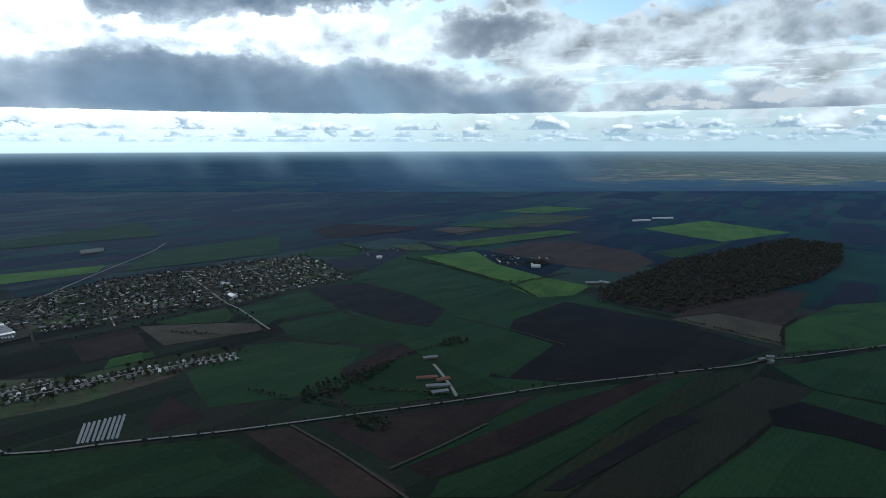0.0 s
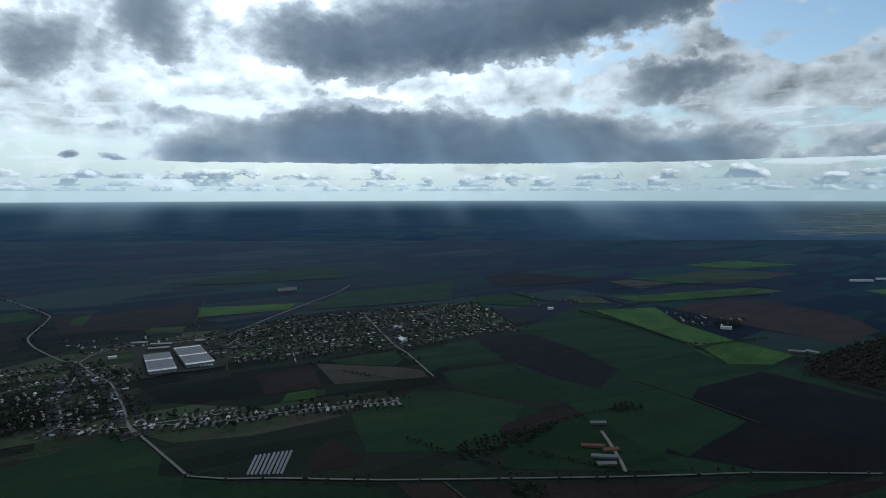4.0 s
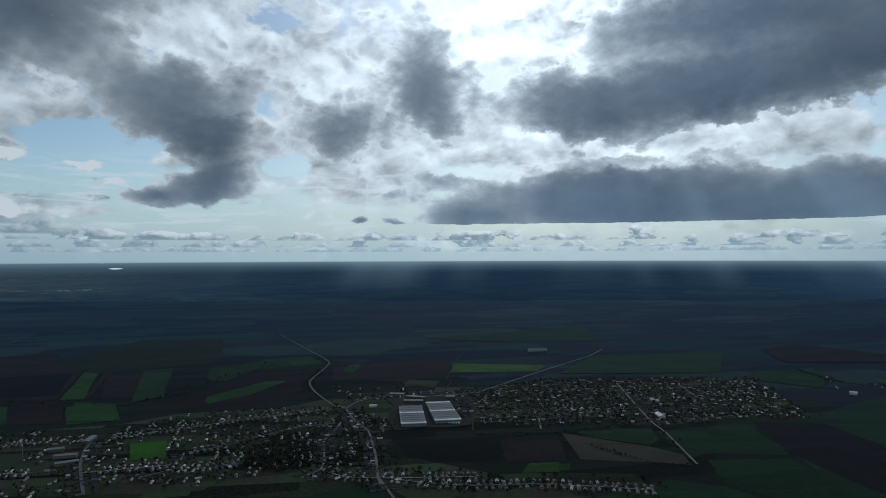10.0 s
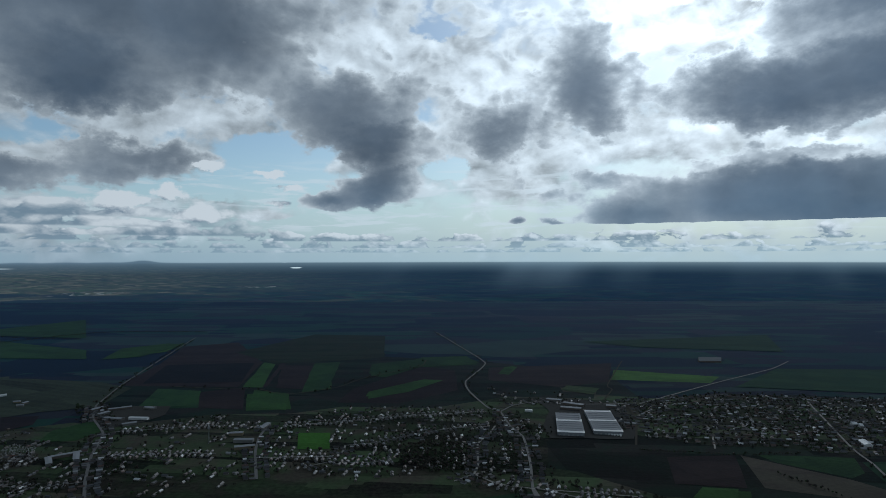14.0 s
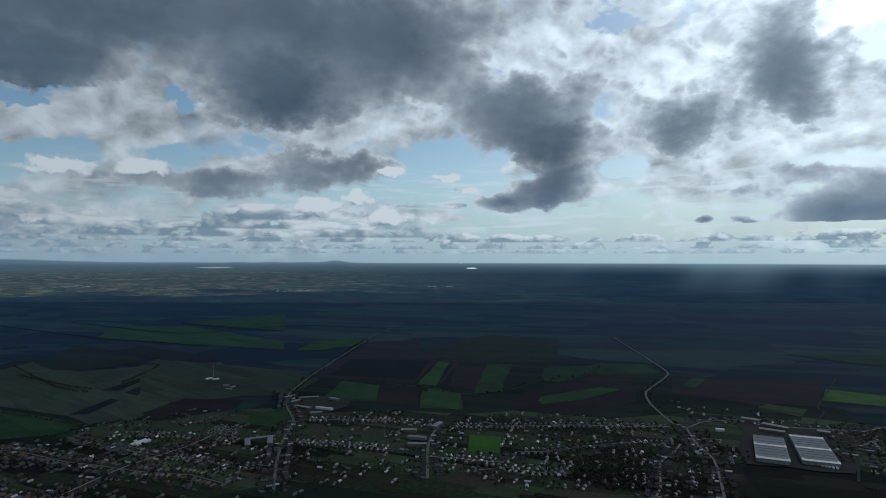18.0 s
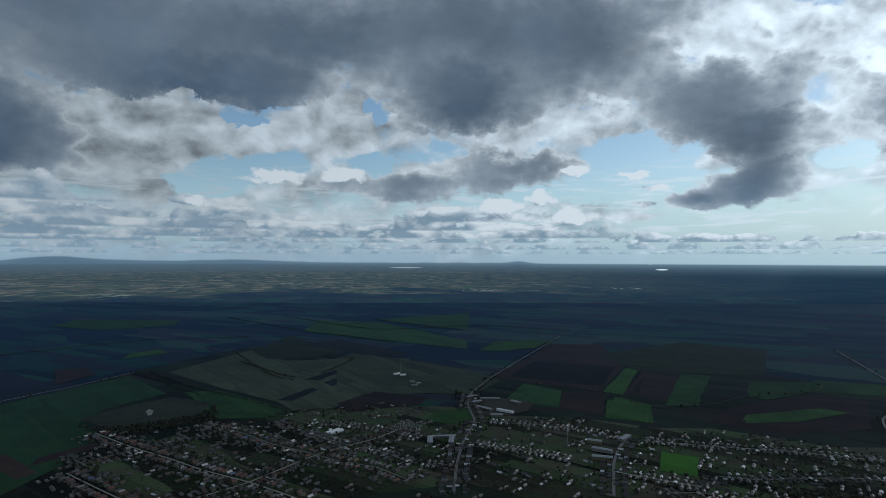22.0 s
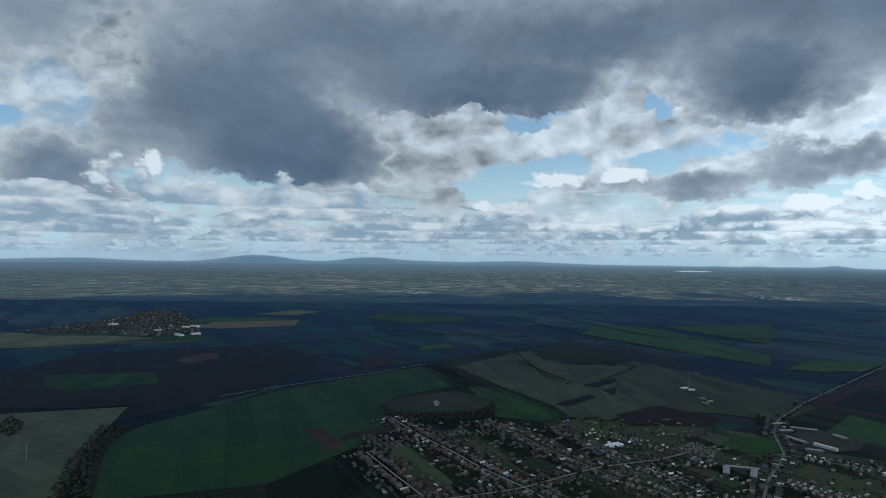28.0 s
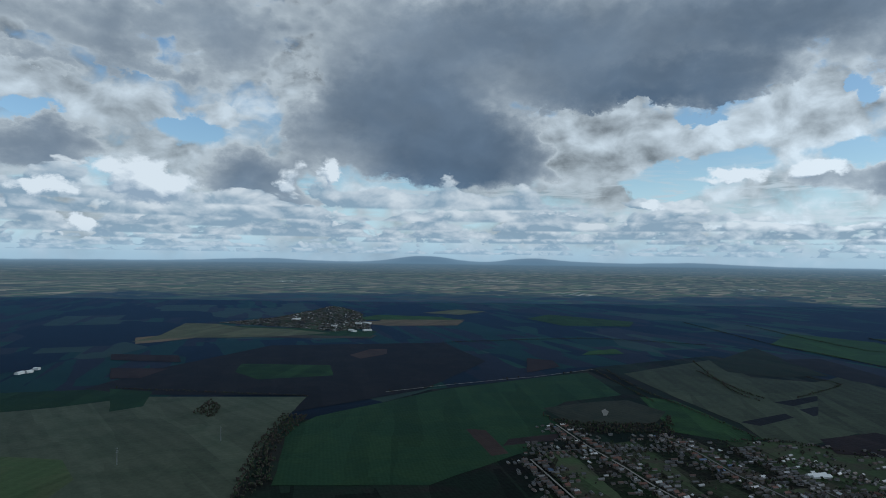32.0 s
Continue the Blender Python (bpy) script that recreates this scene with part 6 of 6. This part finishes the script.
shed_thing('farm_shed', 672, 803, 15, 15, 7, 4, M_SHED, 'small grey shed by the road junction', 'shed', 2)
shed_thing('farm_shed', 696, 813, -20, 12, 7, 4, M_SHED, 'small grey shed by the road junction', 'shed', 2)
shed_thing('farm_shed', 683, 791, 26, 10, 7, 4, M_SHED, 'small grey shed by the road junction', 'shed', 2)
shed_thing('farm_shed', 592, 1415, -7, 34, 14, 5, M_SHED, 'grey farm shed at a wood edge', 'shed', 2)
shed_thing('farm_shed', 627, 1415, -50, 30, 14, 5, M_SHED, 'grey farm shed at a wood edge', 'shed', 2)
shed_thing('farm_hall', 32, 1873, -7, 17, 16, 6, M_WHITE, 'white farm hall among green fields', 'hall', 2)
shed_thing('farm_hall', 502, 1662, -7, 27, 16, 6, M_WHITE, 'white farm hall among green fields', 'hall', 2)
shed_thing('farm_hall', 1309, 2745, 8, 92, 16, 6, M_WHITE, 'white farm hall among green fields', 'hall', 2)
shed_thing('farm_hall', 1454, 2823, 6, 110, 16, 6, M_WHITE, 'white farm hall among green fields', 'hall', 2)
shed_thing('trailer', -711, 1098, 126, 65, 3, 3.4, M_WHITE, 'white lorry trailer parked beside the factory', 'trailer', 0.2)
shed_thing('trailer', -706, 1100, 127, 65, 3, 3.4, M_WHITE, 'white lorry trailer parked beside the factory', 'trailer', 0.2)
shed_thing('trailer', -701, 1101, 127, 65, 3, 3.4, M_WHITE, 'white lorry trailer parked beside the factory', 'trailer', 0.2)
shed_thing('trailer', -696, 1103, 128, 64, 3, 3.4, M_WHITE, 'white lorry trailer parked beside the factory', 'trailer', 0.2)
shed_thing('trailer', -691, 1105, 129, 64, 3, 3.4, M_WHITE, 'white lorry trailer parked beside the factory', 'trailer', 0.2)


def mast(x, y, height, label, head=0.0):
    """A tower or mast: tapered shaft, steps of bracing, and a tank if it has one."""
    t = empty("water_tower" if head else "mast", label, "tower")
    bm = bmesh.new()
    bmesh.ops.create_cone(bm, cap_ends=True, segments=12, radius1=1.6 if head else 0.9, radius2=1.1 if head else 0.3, depth=height, matrix=Matrix.Translation((0, 0, height / 2)))
    part("shaft", bm, M_CONC if head else M_STEEL, t)
    if head:
        bm = bmesh.new()
        bmesh.ops.create_cone(bm, cap_ends=True, segments=16, radius1=1.4, radius2=head, depth=head, matrix=Matrix.Translation((0, 0, height + head / 2)))
        bmesh.ops.create_cone(bm, cap_ends=True, segments=16, radius1=head, radius2=head * 0.3, depth=head * 0.6, matrix=Matrix.Translation((0, 0, height + head * 1.3)))
        part("tank", bm, M_CONC, t)
    else:
        for i in range(3):
            part("crossarm", box(-2.5 + i * 0.4, 2.5 - i * 0.4, -0.15, 0.15, height * (0.72 + 0.1 * i), height * (0.72 + 0.1 * i) + 0.3), M_STEEL, t)
    t.matrix_basis = pose(x, y, 0)



mast(-2430, -1941, 34, 'concrete water tower of a far village', 5)
mast(-2576, -1846, 26, 'concrete silo tower of a far village', 3)
mast(-1186, 458, 38, 'thin steel radio mast in the village', 0)
mast(-771, -993, 30, 'steel power mast in a meadow', 0)
mast(-955, -958, 28, 'steel power mast in a meadow', 0)
mast(-1998, 219, 36, 'steel mast beside an isolated farmyard', 0)
mast(-248, 1366, 20, 'steel mast in the village', 0)
tagged(sheet('sand_pit', [(-1599, -416), (-1620, -414), (-1599, -398), (-1560, -392), (-1555, -398)], M_LANE, 1.6), 'pale bare sand pit in rough grazing', 'sand pit', kind='structure')
tagged(sheet('factory_yard', [(-1014, 1230), (-911, 1285), (-815, 1317), (-681, 1159), (-646, 1087), (-678, 1045), (-718, 1018), (-760, 966), (-827, 1031), (-895, 1138)], M_YARD, 1.55), 'grey paved yard round the factory halls', 'yard', kind='structure')
tagged(sheet('depot_yard', [(-1642, 359), (-1603, 443), (-1542, 506), (-1467, 468), (-1434, 411), (-1434, 345), (-1505, 336)], M_YARD, 1.5), 'grey gravel depot yard', 'yard', kind='structure')
strip('lane', smooth_way([(116, 845), (124, 803), (134, 738), (137, 705)]), 5, M_LANE, 2.2, 'pale concrete farm lane', 'lane')

graves_in = [(-1366, 126), (-1437, 177), (-1391, 208), (-1302, 189), (-1313, 148)]
gv, gf = [], []
gx, gy = [q[0] for q in graves_in], [q[1] for q in graves_in]
while len(gv) < 8 * 420:
    x, y = rng.uniform(min(gx), max(gx)), rng.uniform(min(gy), max(gy))
    if not inside(x, y, graves_in) or on_road(x, y):
        continue
    k, a, b2, h2 = len(gv), rng.uniform(0.5, 1.1), rng.uniform(0.3, 1.0), rng.uniform(0.6, 1.6)
    gv += [(x + i * a, y + j * b2, z) for z in (0, h2) for i, j in ((-1, -1), (1, -1), (1, 1), (-1, 1))]
    gf += [(k + 4, k + 5, k + 6, k + 7), (k, k + 1, k + 5, k + 4), (k + 1, k + 2, k + 6, k + 5), (k + 2, k + 3, k + 7, k + 6), (k + 3, k, k + 4, k + 7)]
tagged(new('gravestones', mesh_of('gravestones', gv, gf, M_CONC)), 'pale gravestones crowded in the village cemetery', 'gravestones', kind='stuff')
